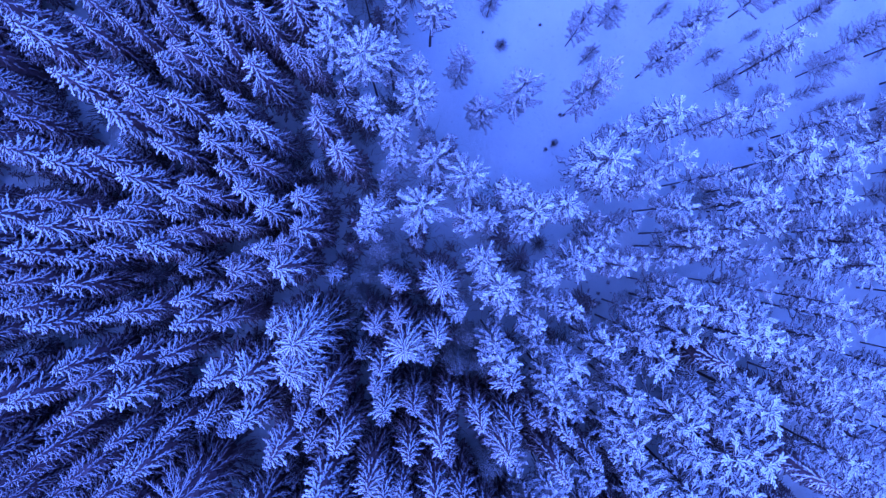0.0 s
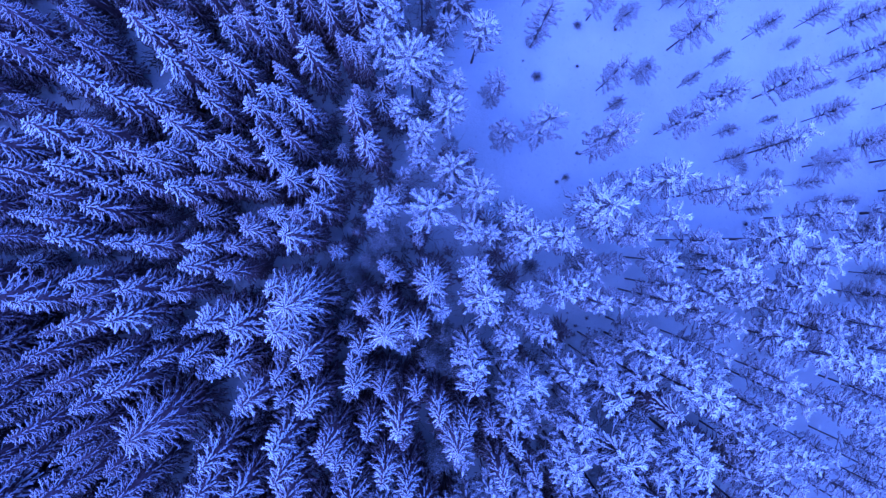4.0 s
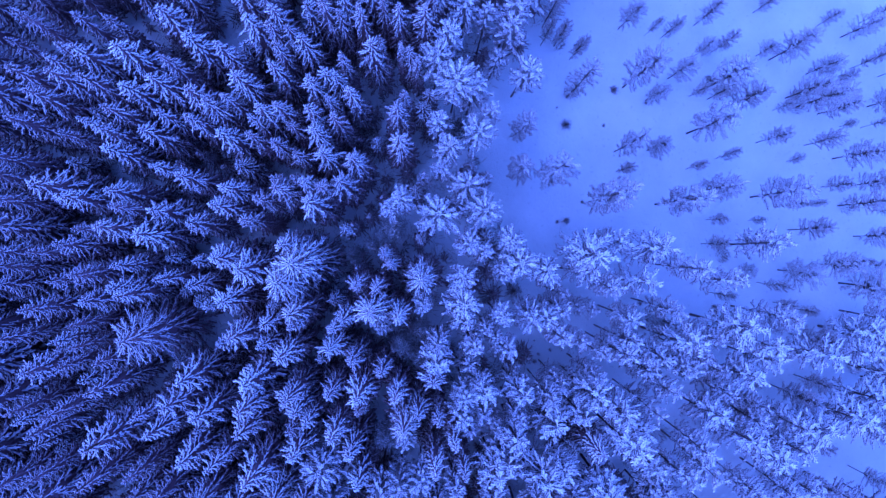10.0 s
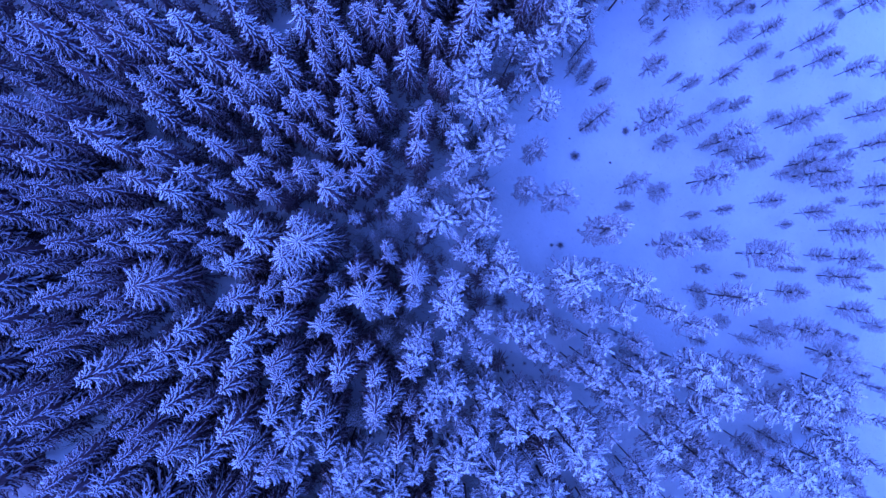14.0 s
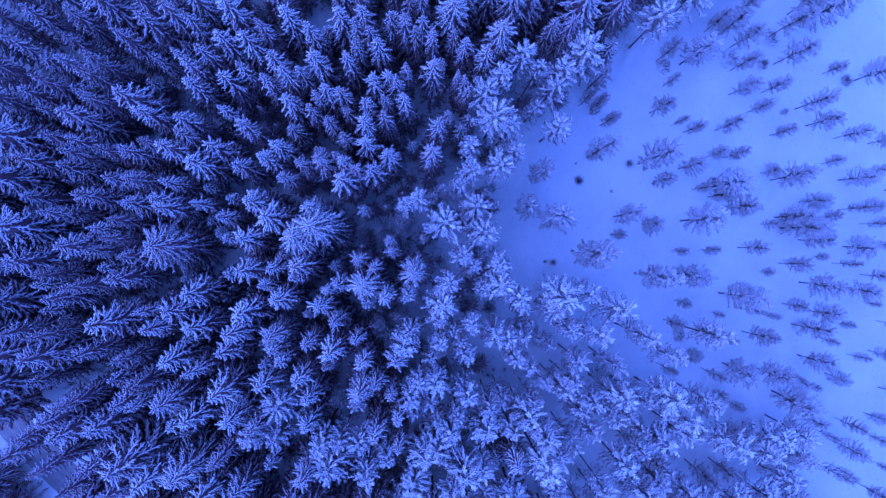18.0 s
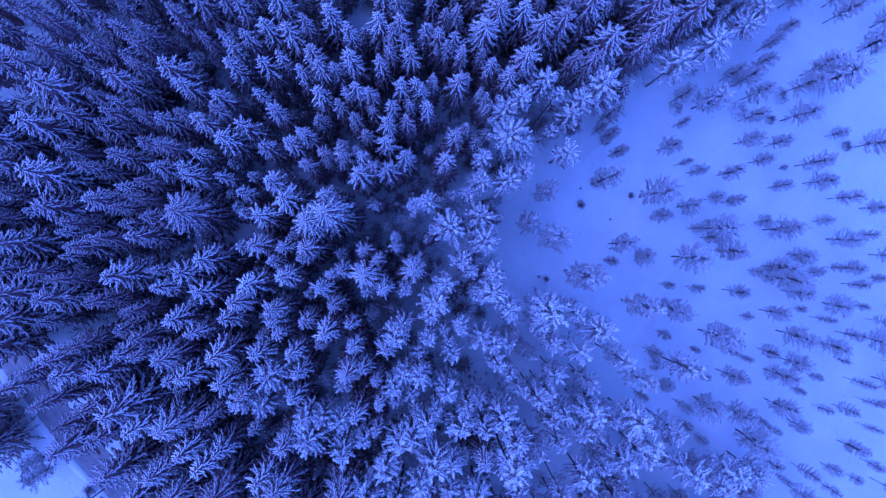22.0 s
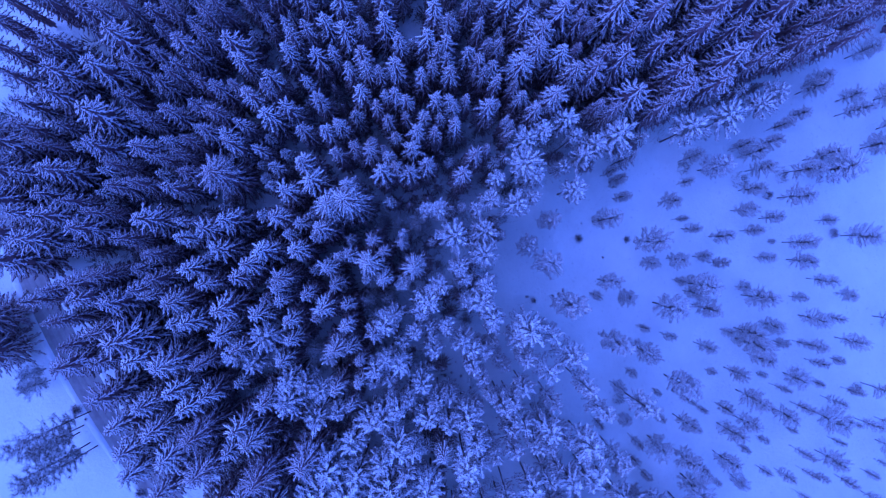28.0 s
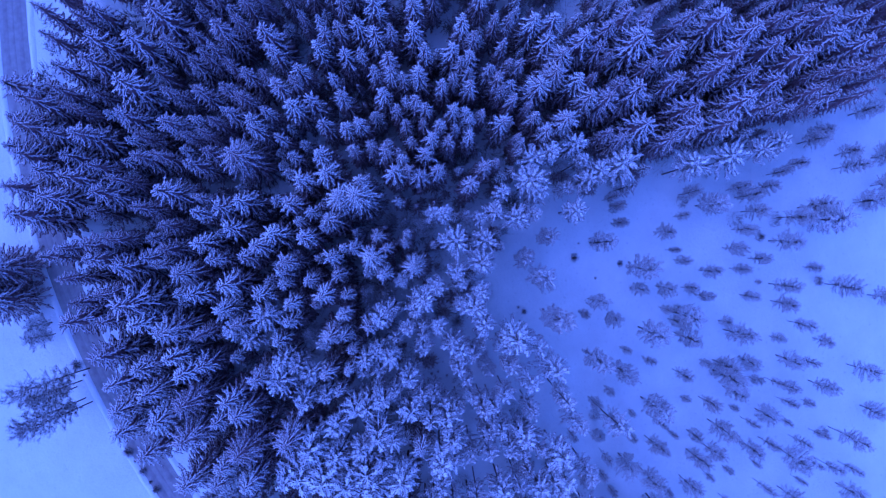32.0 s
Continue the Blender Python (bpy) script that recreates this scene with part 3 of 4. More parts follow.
PINE_A = [
    (-5.2, 1.1, 16.4, 1.49), (-4.3, 2.7, 17.7, 1.63), (-3.2, 6.2, 15.4, 0.85), (-2.3, 8.2, 16.4, 1.31), (-2.6, 10.4, 18.1, 1.62), (-4.8, 12.9, 16.0,
    1.76), (-0.4, 13.9, 16.8, 2.44), (-5.1, 17.4, 18.3, 2.72), (-3.1, 18.1, 16.0, 1.85), (-8.6, 19.0, 17.3, 2.33), (-8.5, 21.8, 17.8, 1.97), (-2.7,
    23.7, 11.0, 1.51), (-5.9, 26.3, 15.8, 1.41), (-8.5, 26.4, 15.9, 1.94), (-2.4, 26.5, 16.1, 1.76), (-3.6, 28.7, 16.2, 1.93), (-3.0, 32.0, 16.8,
    3.06), (2.8, -33.5, 18.2, 1.71), (5.1, -31.7, 17.0, 2.17), (2.2, -28.9, 17.2, 2.60), (9.3, -28.2, 18.1, 1.71), (11.0, -26.3, 17.8, 1.54), (9.0,
    -21.3, 17.8, 1.29), (7.8, -12.0, 16.9, 1.91),
]
PINE_B = [
    (0.6, -11.5, 15.4, 1.06), (12.0, -10.7, 14.0, 1.31), (7.4, -9.7, 16.5, 1.49), (10.7, -7.9, 17.5, 1.55), (3.5, -6.6, 16.6, 1.31), (8.8, -6.3, 16.3,
    1.58), (11.3, -5.5, 17.1, 1.04), (7.1, -4.3, 18.2, 2.13), (6.3, -1.9, 18.0, 1.62), (10.0, 0.8, 16.4, 1.31), (6.7, 1.9, 16.4, 1.31), (4.9, 2.2,
    16.6, 1.75), (0.0, 3.1, 16.9, 2.70), (10.9, 3.2, 17.9, 2.14), (9.3, 4.6, 16.6, 1.92), (4.5, 6.3, 17.2, 2.34), (1.4, 7.5, 17.1, 2.34), (0.1, 16.3,
    16.9, 1.30), (1.2, 23.4, 14.0, 1.99), (0.3, 43.8, 14.0, 2.92), (1.3, 51.4, 11.0, 3.38), (1.8, 57.8, 10.0, 2.44), (0.8, 61.1, 10.0, 2.44), (12.5,
    -29.5, 16.8, 2.83),
]
PINE_C = [
    (23.8, -28.8, 16.4, 2.85), (16.6, -27.4, 16.1, 2.06), (13.0, -24.8, 16.4, 2.19), (17.0, -24.0, 15.7, 1.59), (22.1, -23.3, 17.3, 2.03), (20.1,
    -20.0, 17.9, 2.14), (22.1, -18.5, 16.4, 1.31), (20.0, -17.6, 18.1, 2.14), (15.5, -17.1, 15.5, 1.41), (13.4, -15.6, 17.5, 1.71), (20.8, -15.2,
    17.1, 2.17), (18.1, -15.2, 16.1, 1.06), (15.7, -14.3, 15.9, 1.41), (12.9, -13.6, 16.1, 1.75), (19.4, -13.1, 16.3, 1.31), (14.7, -11.9, 17.7,
    1.89), (18.4, -10.6, 16.3, 2.02), (21.6, -9.1, 17.3, 1.56), (22.4, -7.2, 16.0, 1.40), (14.7, -6.9, 16.4, 1.58), (12.8, -5.8, 16.7, 1.05), (12.2,
    -3.5, 17.7, 1.55), (19.0, -2.3, 17.9, 1.54), (15.4, -1.9, 16.4, 1.93),
]
PINE_D = [
    (16.8, -1.7, 16.0, 1.94), (21.7, -1.7, 17.3, 1.30), (18.1, 0.6, 15.7, 1.55), (20.6, 1.9, 12.0, 1.12), (17.6, 2.2, 15.5, 0.89), (22.5, 2.4, 12.0,
    1.12), (14.6, 3.7, 16.7, 2.18), (18.6, 5.6, 18.0, 1.71), (21.5, 5.6, 17.9, 1.54), (17.7, 8.2, 18.5, 2.80), (20.9, 11.1, 15.3, 1.78), (27.6, -34.1,
    16.2, 2.28), (27.5, -31.8, 16.3, 3.19), (26.1, -28.8, 15.4, 2.30), (28.9, -28.3, 17.7, 3.14), (32.2, -25.0, 16.9, 2.83), (27.2, -24.9, 15.8,
    2.52), (31.1, -21.8, 16.6, 3.18), (33.4, -20.8, 17.3, 2.82), (27.0, -20.7, 17.9, 1.90), (30.0, -18.0, 16.9, 1.70), (25.5, -17.6, 16.7, 2.62),
    (34.0, -16.1, 17.5, 2.81), (27.2, -15.4, 17.1, 1.73),
]
PINE_E = [
    (24.0, -11.8, 16.9, 2.35), (32.2, -9.7, 18.1, 2.56), (25.6, -9.1, 17.3, 1.73), (33.1, -7.1, 16.3, 1.93), (27.1, -7.0, 17.9, 1.29), (25.8, -6.5,
    17.3, 2.16), (30.0, -6.5, 18.0, 2.14), (32.9, -4.6, 17.7, 1.29), (25.5, -4.5, 16.6, 1.31), (33.7, -2.1, 17.2, 1.56), (24.6, -2.0, 17.5, 1.21),
    (31.2, -1.1, 15.7, 1.59), (26.3, -0.6, 18.0, 1.71), (28.8, 0.3, 17.2, 1.37), (26.9, 0.9, 17.7, 1.55), (30.8, 1.4, 16.5, 1.74), (34.2, 1.7, 16.7,
    1.70), (26.1, 3.6, 15.2, 1.73), (35.4, 3.6, 16.2, 1.40), (32.8, 3.8, 17.6, 2.25), (35.3, 6.0, 16.4, 1.37), (29.7, 6.7, 16.3, 1.40), (25.1, 7.7,
    17.2, 1.82), (29.4, 12.1, 17.4, 1.73),
]
PINE_F = [
    (24.5, 12.1, 16.1, 2.37), (34.4, 12.8, 17.2, 1.73), (42.5, -21.9, 16.8, 2.28), (41.2, -18.1, 15.9, 1.97), (44.5, -16.6, 16.3, 1.74), (40.7, -15.1,
    17.7, 1.91), (42.5, -13.5, 17.7, 1.70), (40.3, -13.3, 16.5, 2.29), (36.6, -11.0, 15.9, 1.76), (40.7, -10.1, 16.0, 1.96), (42.4, -7.7, 17.7, 1.70),
    (40.4, -5.9, 17.1, 1.72), (46.1, -2.9, 15.0, 2.23), (41.2, -2.1, 15.0, 2.23), (40.9, 0.9, 14.8, 1.43), (46.4, 1.5, 13.0, 1.38), (39.9, 3.0, 13.0,
    1.38), (43.0, 3.9, 14.0, 2.26), (37.4, 6.0, 12.0, 1.12), (44.0, 7.0, 15.1, 1.78), (41.5, 8.5, 16.5, 2.19), (38.3, 8.7, 17.1, 2.60), (43.0, 12.6,
    16.7, 1.70), (37.0, 19.3, 16.5, 2.05),
]
PINE_G = [
    (49.4, -3.2, 15.0, 2.50), (52.2, -1.1, 15.0, 2.23), (50.9, 1.7, 14.0, 1.99), (54.7, 2.6, 14.0, 2.54), (57.8, 5.7, 14.0, 2.54), (51.1, 11.0, 13.0,
    2.30), (54.6, 13.6, 13.0, 2.02), (55.5, 16.1, 12.0, 2.61), (57.2, 19.5, 12.0, 1.86), (61.4, 5.6, 13.0, 2.02), (63.6, 7.6, 13.0, 2.30), (60.5, 9.4,
    12.0, 2.33), (64.6, 12.7, 11.0, 1.89), (62.3, 13.4, 9.0, 2.42), (61.6, 17.5, 10.0, 1.72),
]
CLEARING_A = [
    (-2.4, 68.1, 7.5, 1.90), (6.7, 13.9, 11.0, 1.75), (10.7, 15.5, 14.9, 2.11), (4.2, 18.7, 12.4, 1.64), (8.1, 27.1, 14.7, 1.51), (1.4, 31.7, 9.0,
    1.06), (5.9, 32.0, 8.9, 1.23), (3.1, 32.5, 9.5, 1.22), (0.4, 34.1, 12.4, 1.41), (9.9, 39.0, 9.1, 1.80), (4.8, 45.4, 9.3, 1.55), (7.7, 47.8, 11.5,
    2.02), (6.7, 54.1, 8.9, 1.56), (8.5, 55.2, 9.5, 1.86), (11.3, 55.4, 9.3, 1.86), (7.9, 58.7, 9.0, 1.56), (6.3, 62.0, 7.8, 1.37), (5.8, 65.5, 7.5,
    1.48), (2.6, 69.3, 8.9, 2.08), (1.8, 71.2, 7.2, 1.90), (9.0, 73.9, 9.8, 1.85), (6.7, 75.2, 7.0, 1.91), (0.5, 79.9, 8.3, 2.30), (9.3, 81.6, 6.6,
    2.66),
]
CLEARING_B = [
    (17.5, 15.3, 19.0, 2.28), (19.3, 21.4, 7.0, 1.01), (17.7, 23.7, 12.6, 1.40), (21.7, 26.1, 7.3, 1.84), (23.3, 35.7, 5.4, 1.03), (19.4, 36.3, 8.6,
    1.81), (21.1, 40.8, 6.5, 1.35), (15.8, 40.9, 6.9, 1.26), (23.1, 42.7, 7.8, 1.24), (19.1, 44.8, 8.1, 1.49), (16.5, 50.2, 8.6, 1.64), (20.5, 50.3,
    6.8, 1.38), (13.9, 52.9, 8.7, 1.46), (19.9, 54.2, 7.8, 1.41), (18.0, 58.8, 10.6, 2.25), (14.4, 61.6, 10.5, 2.05), (13.8, 65.7, 9.5, 2.07), (16.5,
    65.9, 11.9, 2.82), (16.2, 76.0, 8.0, 2.62), (14.2, 80.0, 6.5, 2.13), (34.8, 18.2, 7.8, 1.24), (26.4, 20.0, 15.4, 2.02), (33.9, 21.6, 5.8, 1.02),
    (30.4, 24.2, 11.7, 1.73),
]
CLEARING_C = [
    (27.9, 26.5, 6.6, 0.93), (30.9, 29.9, 6.5, 0.93), (25.5, 30.9, 12.8, 2.18), (34.9, 34.6, 8.8, 1.47), (25.8, 36.6, 7.1, 1.67), (28.6, 36.9, 9.9,
    2.02), (25.0, 38.0, 11.7, 1.97), (34.8, 39.8, 4.9, 1.03), (35.6, 42.2, 9.6, 1.78), (29.0, 45.4, 4.6, 1.30), (30.9, 45.8, 10.0, 2.26), (25.7, 50.6,
    6.6, 1.26), (34.7, 53.5, 4.9, 1.20), (28.6, 55.8, 8.4, 1.89), (25.5, 56.4, 9.3, 1.87), (33.1, 57.6, 8.0, 1.49), (24.5, 63.4, 5.5, 1.18), (28.8,
    66.4, 9.2, 2.28), (33.2, 73.4, 7.1, 2.12), (46.4, 0.0, 14.0, 1.91), (47.8, 12.7, 6.6, 1.68), (41.3, 17.3, 4.5, 1.56), (46.5, 20.3, 8.6, 2.46),
    (39.0, 21.1, 5.7, 1.28),
]
CLEARING_D = [
    (45.0, 26.0, 9.6, 1.78), (38.0, 27.5, 13.9, 1.99), (46.2, 33.6, 6.1, 1.27), (41.2, 37.6, 8.2, 1.49), (45.7, 37.9, 10.0, 2.26), (37.5, 41.8, 11.4,
    2.53), (40.8, 42.5, 8.2, 1.65), (44.5, 42.5, 3.1, 0.88), (36.6, 46.7, 7.5, 1.83), (46.6, 46.9, 6.7, 2.10), (38.4, 53.6, 8.0, 2.07), (44.8, 58.0,
    7.7, 1.89), (37.6, 61.2, 6.0, 1.53), (44.3, 65.9, 8.7, 2.08), (53.2, 5.4, 10.2, 2.01), (55.8, 8.3, 7.6, 1.66), (52.3, 13.1, 11.0, 2.23), (55.2,
    22.9, 10.4, 3.21), (50.2, 23.3, 10.3, 2.25), (53.9, 29.8, 8.6, 1.81), (59.0, 30.9, 5.2, 1.71), (49.7, 32.5, 9.8, 1.78), (49.6, 35.6, 8.6, 1.89),
    (51.5, 42.6, 7.4, 1.90),
]
CLEARING_E = [
    (55.3, 49.1, 8.7, 2.60), (54.1, 58.9, 10.5, 2.05), (52.2, 65.7, 6.0, 1.82), (60.1, 17.1, 8.5, 2.30), (61.6, 46.5, 8.7, 2.08), (64.6, 57.2, 7.3,
    2.11),
]
BIRCH_A = [
    (-6.2, -6.9, 6.0, 1.21), (-7.1, -5.7, 7.0, 1.09), (-5.4, -3.6, 11.0, 1.13), (-4.1, -0.8, 9.0, 2.18), (7.6, -24.2, 10.0, 2.10), (6.8, -13.1, 10.0,
    2.10), (3.9, -12.8, 11.0, 1.70), (5.2, -10.4, 9.0, 1.74),
]
SPRUCE_STANDS = (SPRUCE_A, SPRUCE_B, SPRUCE_C, SPRUCE_D, SPRUCE_E, SPRUCE_F, SPRUCE_G, SPRUCE_H, SPRUCE_I, SPRUCE_J, SPRUCE_K, SPRUCE_L, SPRUCE_M,)
PINE_STANDS = (PINE_A, PINE_B, PINE_C, PINE_D, PINE_E, PINE_F, PINE_G,)
CLEARING_STANDS = (CLEARING_A, CLEARING_B, CLEARING_C, CLEARING_D, CLEARING_E,)
BIRCH_STANDS = (BIRCH_A,)

SPRUCES = [(spruce("spruce_tree", 11 + k, 18.0, r, 0.1, o), 18.0, r) for k, (r, o) in enumerate(((1.8, 1.0), (2.1, 1.1), (1.7, 0.95), (2.0, 1.05), (2.3, 1.0), (1.9, 1.1)))]
BROAD = [(spruce("old_spruce_tree", 41 + k, 19.0, 3.0, 0.1, 0.95, 0.105, 2), 19.0, 3.0) for k in range(2)]
LEAN = [(spruce("thinly_snowed_spruce_tree", 21 + k, 18.0, 1.7, 0.1, o, 0.095, 0, LEAN_SPRUCE), 18.0, 1.7) for k, o in enumerate((1.0, 1.1, 0.92, 1.05))]
OLDEST = [(spruce("oldest_spruce_tree", 63, 20.0, 3.6, 0.1, 1.05, 0.1, 3, LEAN_SPRUCE), 20.0, 3.6)]
SLENDER = [(spruce("young_spruce_tree", 51 + k, 16.0, 1.1, 0.15, 1.0), 16.0, 1.1) for k in range(3)]
PINES = [(pine("pine_tree", 31 + k, 16.0, 1.8, 0.48 + 0.05 * (k % 3), None, 9, 14, 0.02, 0.115, 0.46), 16.0, 1.8) for k in range(5)]
SPARSE = [(pine("clearing_pine_tree", 71 + k, 9.0, 1.6, 0.68, THIN_PINE, 17, 16, 0.03, 0.03, 0.36, False), 9.0, 1.6) for k in range(5)]
SPREADING = [(pine("spreading_pine_tree", 81 + k, 16.0, 2.8, 0.42, PINE, 10, 20, 0.02, 0.115, 0.52), 16.0, 2.8) for k in range(2)]
EDGE = [(pine("slim_pine_tree", 131 + k, 16.0, 1.8, 0.6 + 0.03 * k, PINE, 12, 13, 0.025, 0.1, 0.44, False), 16.0, 1.8) for k in range(4)]
FROSTED = [(pine("frosted_pine_tree", 61 + k, 14.0, 2.0, 0.72, OPEN_PINE, 16, 17, 0.025, 0.074, 0.44, False), 14.0, 2.0) for k in range(3)]
BIRCHES = [(birch("birch_tree", 91, 12.0, 1.7, FROST), 12.0, 1.7)]
ROADSIDE = [(birch("roadside_birch_tree", 95 + k, 18.0, 2.3, TWIGS), 18.0, 2.3) for k in range(1)]
fresh = {t[0].name for t in SPRUCES + BROAD + OLDEST + LEAN + SLENDER + SPREADING + PINES + EDGE + FROSTED + SPARSE + BIRCHES + ROADSIDE}
rnd = random.Random(5)
taken = []


def place(kinds, x, y, tall, reach, label, category, group):
    tree, h0, r0 = next((k for k in kinds if k[0].name in fresh), None) or rnd.choice(kinds)
    m = pose(x, y, ground_z(x, y) - 0.05, 0, 0, rnd.uniform(0, 360)) @ Matrix.Diagonal((reach / r0, reach / r0, tall / h0, 1))
    if tree.name in fresh:
        fresh.discard(tree.name)
        tree.matrix_basis = m
        ob = tree
    else:
        ob = tree.copy()
        scene.collection.objects.link(ob)
        ob.matrix_basis = m
        for child in tree.children:
            c = child.copy()
            scene.collection.objects.link(c)
            c.parent = ob
    taken.append((x, y, reach))
    return tagged(ob, label, category, group)


for some in SPRUCE_STANDS:
    for x, y, tall, reach in some:
        if (x + y < -52 or y > 30) and reach > 1.2:
            place(LEAN, x, y, tall, reach * (0.85 if reach < 2.4 else 0.95), "tall dark spruce with a thin cover of snow", "spruce", "dark spruces towards the road")
        elif reach > 3.6:
            place(OLDEST, x, y, tall, 3.5, "very broad old spruce with long fanned branches under thin snow", "spruce", "old spruces in the wood")
        elif reach < 1.2:
            place(SLENDER, x, y, tall, reach, "slender young spruce, its short branches bent under snow", "spruce", "slender spruces in the wood")
        elif reach > 2.4:
            place(BROAD, x, y, tall, reach, "broad old spruce with long drooping snow-laden branches", "spruce", "old spruces in the wood")
        else:
            place(SPRUCES, x, y, tall, reach, "tall dark green spruce laden with fresh snow", "spruce", "spruces in the wood")
for x, y, tall, reach in ((-38.5, -55.0, 17.5, 2.3), (-34.7, -57.2, 17.0, 2.4), (-29.7, -54.0, 17.5, 2.2), (-31.1, -50.0, 16.5, 1.9), (-35.0, -51.0, 17.0, 2.0)):
    place(LEAN, x, y, tall, reach, "tall dark spruce with a thin cover of snow", "spruce", "dark spruces towards the road")
for some in PINE_STANDS:
    for x, y, tall, reach in some:
        place(EDGE if x > 14 else SPREADING if reach > 2.15 else PINES, x, y, tall, reach, "tall pine with a snow-covered crown and bare trunk", "pine", "pines at the wood's edge")
for some in CLEARING_STANDS:
    for x, y, tall, reach in some:
        if tall > 11.5 or tall > 10.8 and x < 32:
            place(FROSTED, x, y, tall, reach, "tall pine with an open hoar-frosted crown", "pine", "pines in the clearing")
        elif tall > 7:
            place(SPARSE, x, y, tall, reach * 0.85, "thin pine with a lightly frosted crown in the clearing", "pine", "pines in the clearing")
        else:
            place(SPARSE, x, y, tall, reach * 0.85, "low frosted young pine standing in open snow", "pine", "young pines in the clearing")
for k in range(600):
    x, y = rnd.uniform(56, 95), rnd.uniform(-8, 75)
    if all(math.hypot(x - a, y - b) > 4.2 + (4 if y > 25 else 0) for a, b, r in taken):
        place(SPARSE, x, y, rnd.uniform(6, 11), rnd.uniform(0.9, 1.6), "thin pine with a lightly frosted crown in the clearing", "pine", "pines in the clearing")
few = 0
for k in range(1500):
    x, y = rnd.uniform(38, 75), rnd.uniform(4, 60)
    if few < 60 and all(math.hypot(x - a, y - b) > 3.0 for a, b, r in taken):
        few += 1
        place(SPARSE, x, y, rnd.uniform(4, 8), rnd.uniform(0.6, 1.1), "low frosted young pine standing in open snow", "pine", "young pines in the clearing")
place(FROSTED, 14.4, 32.2, 13.5, 2.0, "tall pine with an open hoar-frosted crown", "pine", "pines in the clearing")
for x, y, tall, reach in ((8.3, 43.3, 6.5, 0.8), (13.6, 40.0, 6.5, 0.65), (21.5, 52.1, 3.8, 0.6), (24.3, 54.0, 2.5, 0.55), (18.1, 32.1, 7.2, 1.4), (32.1, 25.2, 8.8, 1.25), (43.5, 52.7, 5.8, 1.2)):
    place(SPARSE, x, y, tall, reach, "thin pine with a lightly frosted crown in the clearing", "pine", "pines in the clearing")
for some in BIRCH_STANDS:
    for x, y, tall, reach in some:
        place(BIRCHES, x, y, tall, reach, "small leafless birch white with hoar frost", "birch", "birches among the spruces")
for x, y, tall, reach in ((1.7, -66.0, 20.5, 2.9), (6.6, -68.4, 17.8, 3.1), (7.6, -67.4, 19.3, 2.8), (4.2, -69.2, 12.1, 2.6), (3.4, -68.0, 15.0, 2.6), (-6.1, -69.9, 7.5, 2.3), (-8.2, -69.8, 6.5, 2.2)):
    place(ROADSIDE, x, y, tall, reach, "tall bare birch with fine frosted twigs beside the road", "birch", "birches by the road")
for x, y in ((-18.9, -70.0), (-13.6, -71.9), (-17.3, -73.0)):
    place(BROAD, x, y, 15.0, 3.6, "dark spruce standing across the road by the field", "spruce", "old spruces by the field")


# ---- shrubs and saplings in the clearing: (east, north, size) ----
def shrub(name, seed, mat, twigs=190):
    r = random.Random(seed)
    s = Shape()
    for k in range(twigs):
        a, e, q = r.uniform(0, math.tau), r.uniform(0.25, 1.4), r.uniform(0.6, 1.1)
        d = (math.cos(a) * math.cos(e), math.sin(a) * math.cos(e), math.sin(e))
        p = (d[0] * 0.1, d[1] * 0.1, 0)
        s.spike([p, (d[0] * q * 0.6, d[1] * q * 0.6, d[2] * q * 0.7), (d[0] * q, d[1] * q, d[2] * q * 0.85)], [0.022, 0.026], [0.02, 0.024], (-math.sin(a), math.cos(a), 0))
    bush = new(name)
    t = Shape()
    t.tube([(0, 0, -0.1), (0, 0, 0.15), (0.02, 0, 0.35)], [0.06, 0.05, 0.02], 6)
    part("stem", t, PINE_BARK, bush)
    part("twig_clump", s, mat, bush, "dry dark twigs with a little snow")
    return bush


SHRUBS = [shrub("shrub", 5, SHRUB), shrub("shrub", 6, SHRUB)]
SPOTS = [(9.8, 23.6, 1.1), (14.6, 26.2, 0.35), (13.4, 31.2, 0.8), (18.3, 31.8, 1.1), (15.3, 11.1, 0.4), (14.5, 16.6, 0.4), (40.8, 11.3, 0.5), 
         (-0.8, 24.8, 0.4), (21.9, -7.7, 0.5), (20.5, -5.1, 0.6), (9.5, 2.3, 0.8), (29.4, 7.5, 0.6), (31.1, 6.6, 0.5), (37.9, 4.4, 0.7), (44.5, 4.0, 0.9), (12.1, -3.5, 1.0),
         (14.4, -0.3, 1.5), (17.1, 15.3, 1.2), (16.3, 11.9, 0.7), (17.9, 23.2, 0.4)]
MORE_SPOTS = [(7.6, 25.2, 0.25), (11.6, 23.0, 0.25), (23.1, -5.2, 0.4), (23.5, -6.4, 0.45), (19.8, -7.9, 0.5), (21.5, -8.2, 0.5), (21.9, -6.5, 0.35), (26.1, -6.6, 0.5),
              (11.6, -3.4, 0.7), (7.7, -6.4, 0.7), (0.5, -67.9, 1.4), (2.6, -67.2, 1.2), (18.2, -64.0, 1.3), (20.2, -63.4, 1.4), (22.4, -62.6, 1.0), (24.7, -62.0, 1.5), (26.2, -61.3, 1.0), (-31.0, 3.0, 0.7), (-19.5, 22.0, 0.8)]
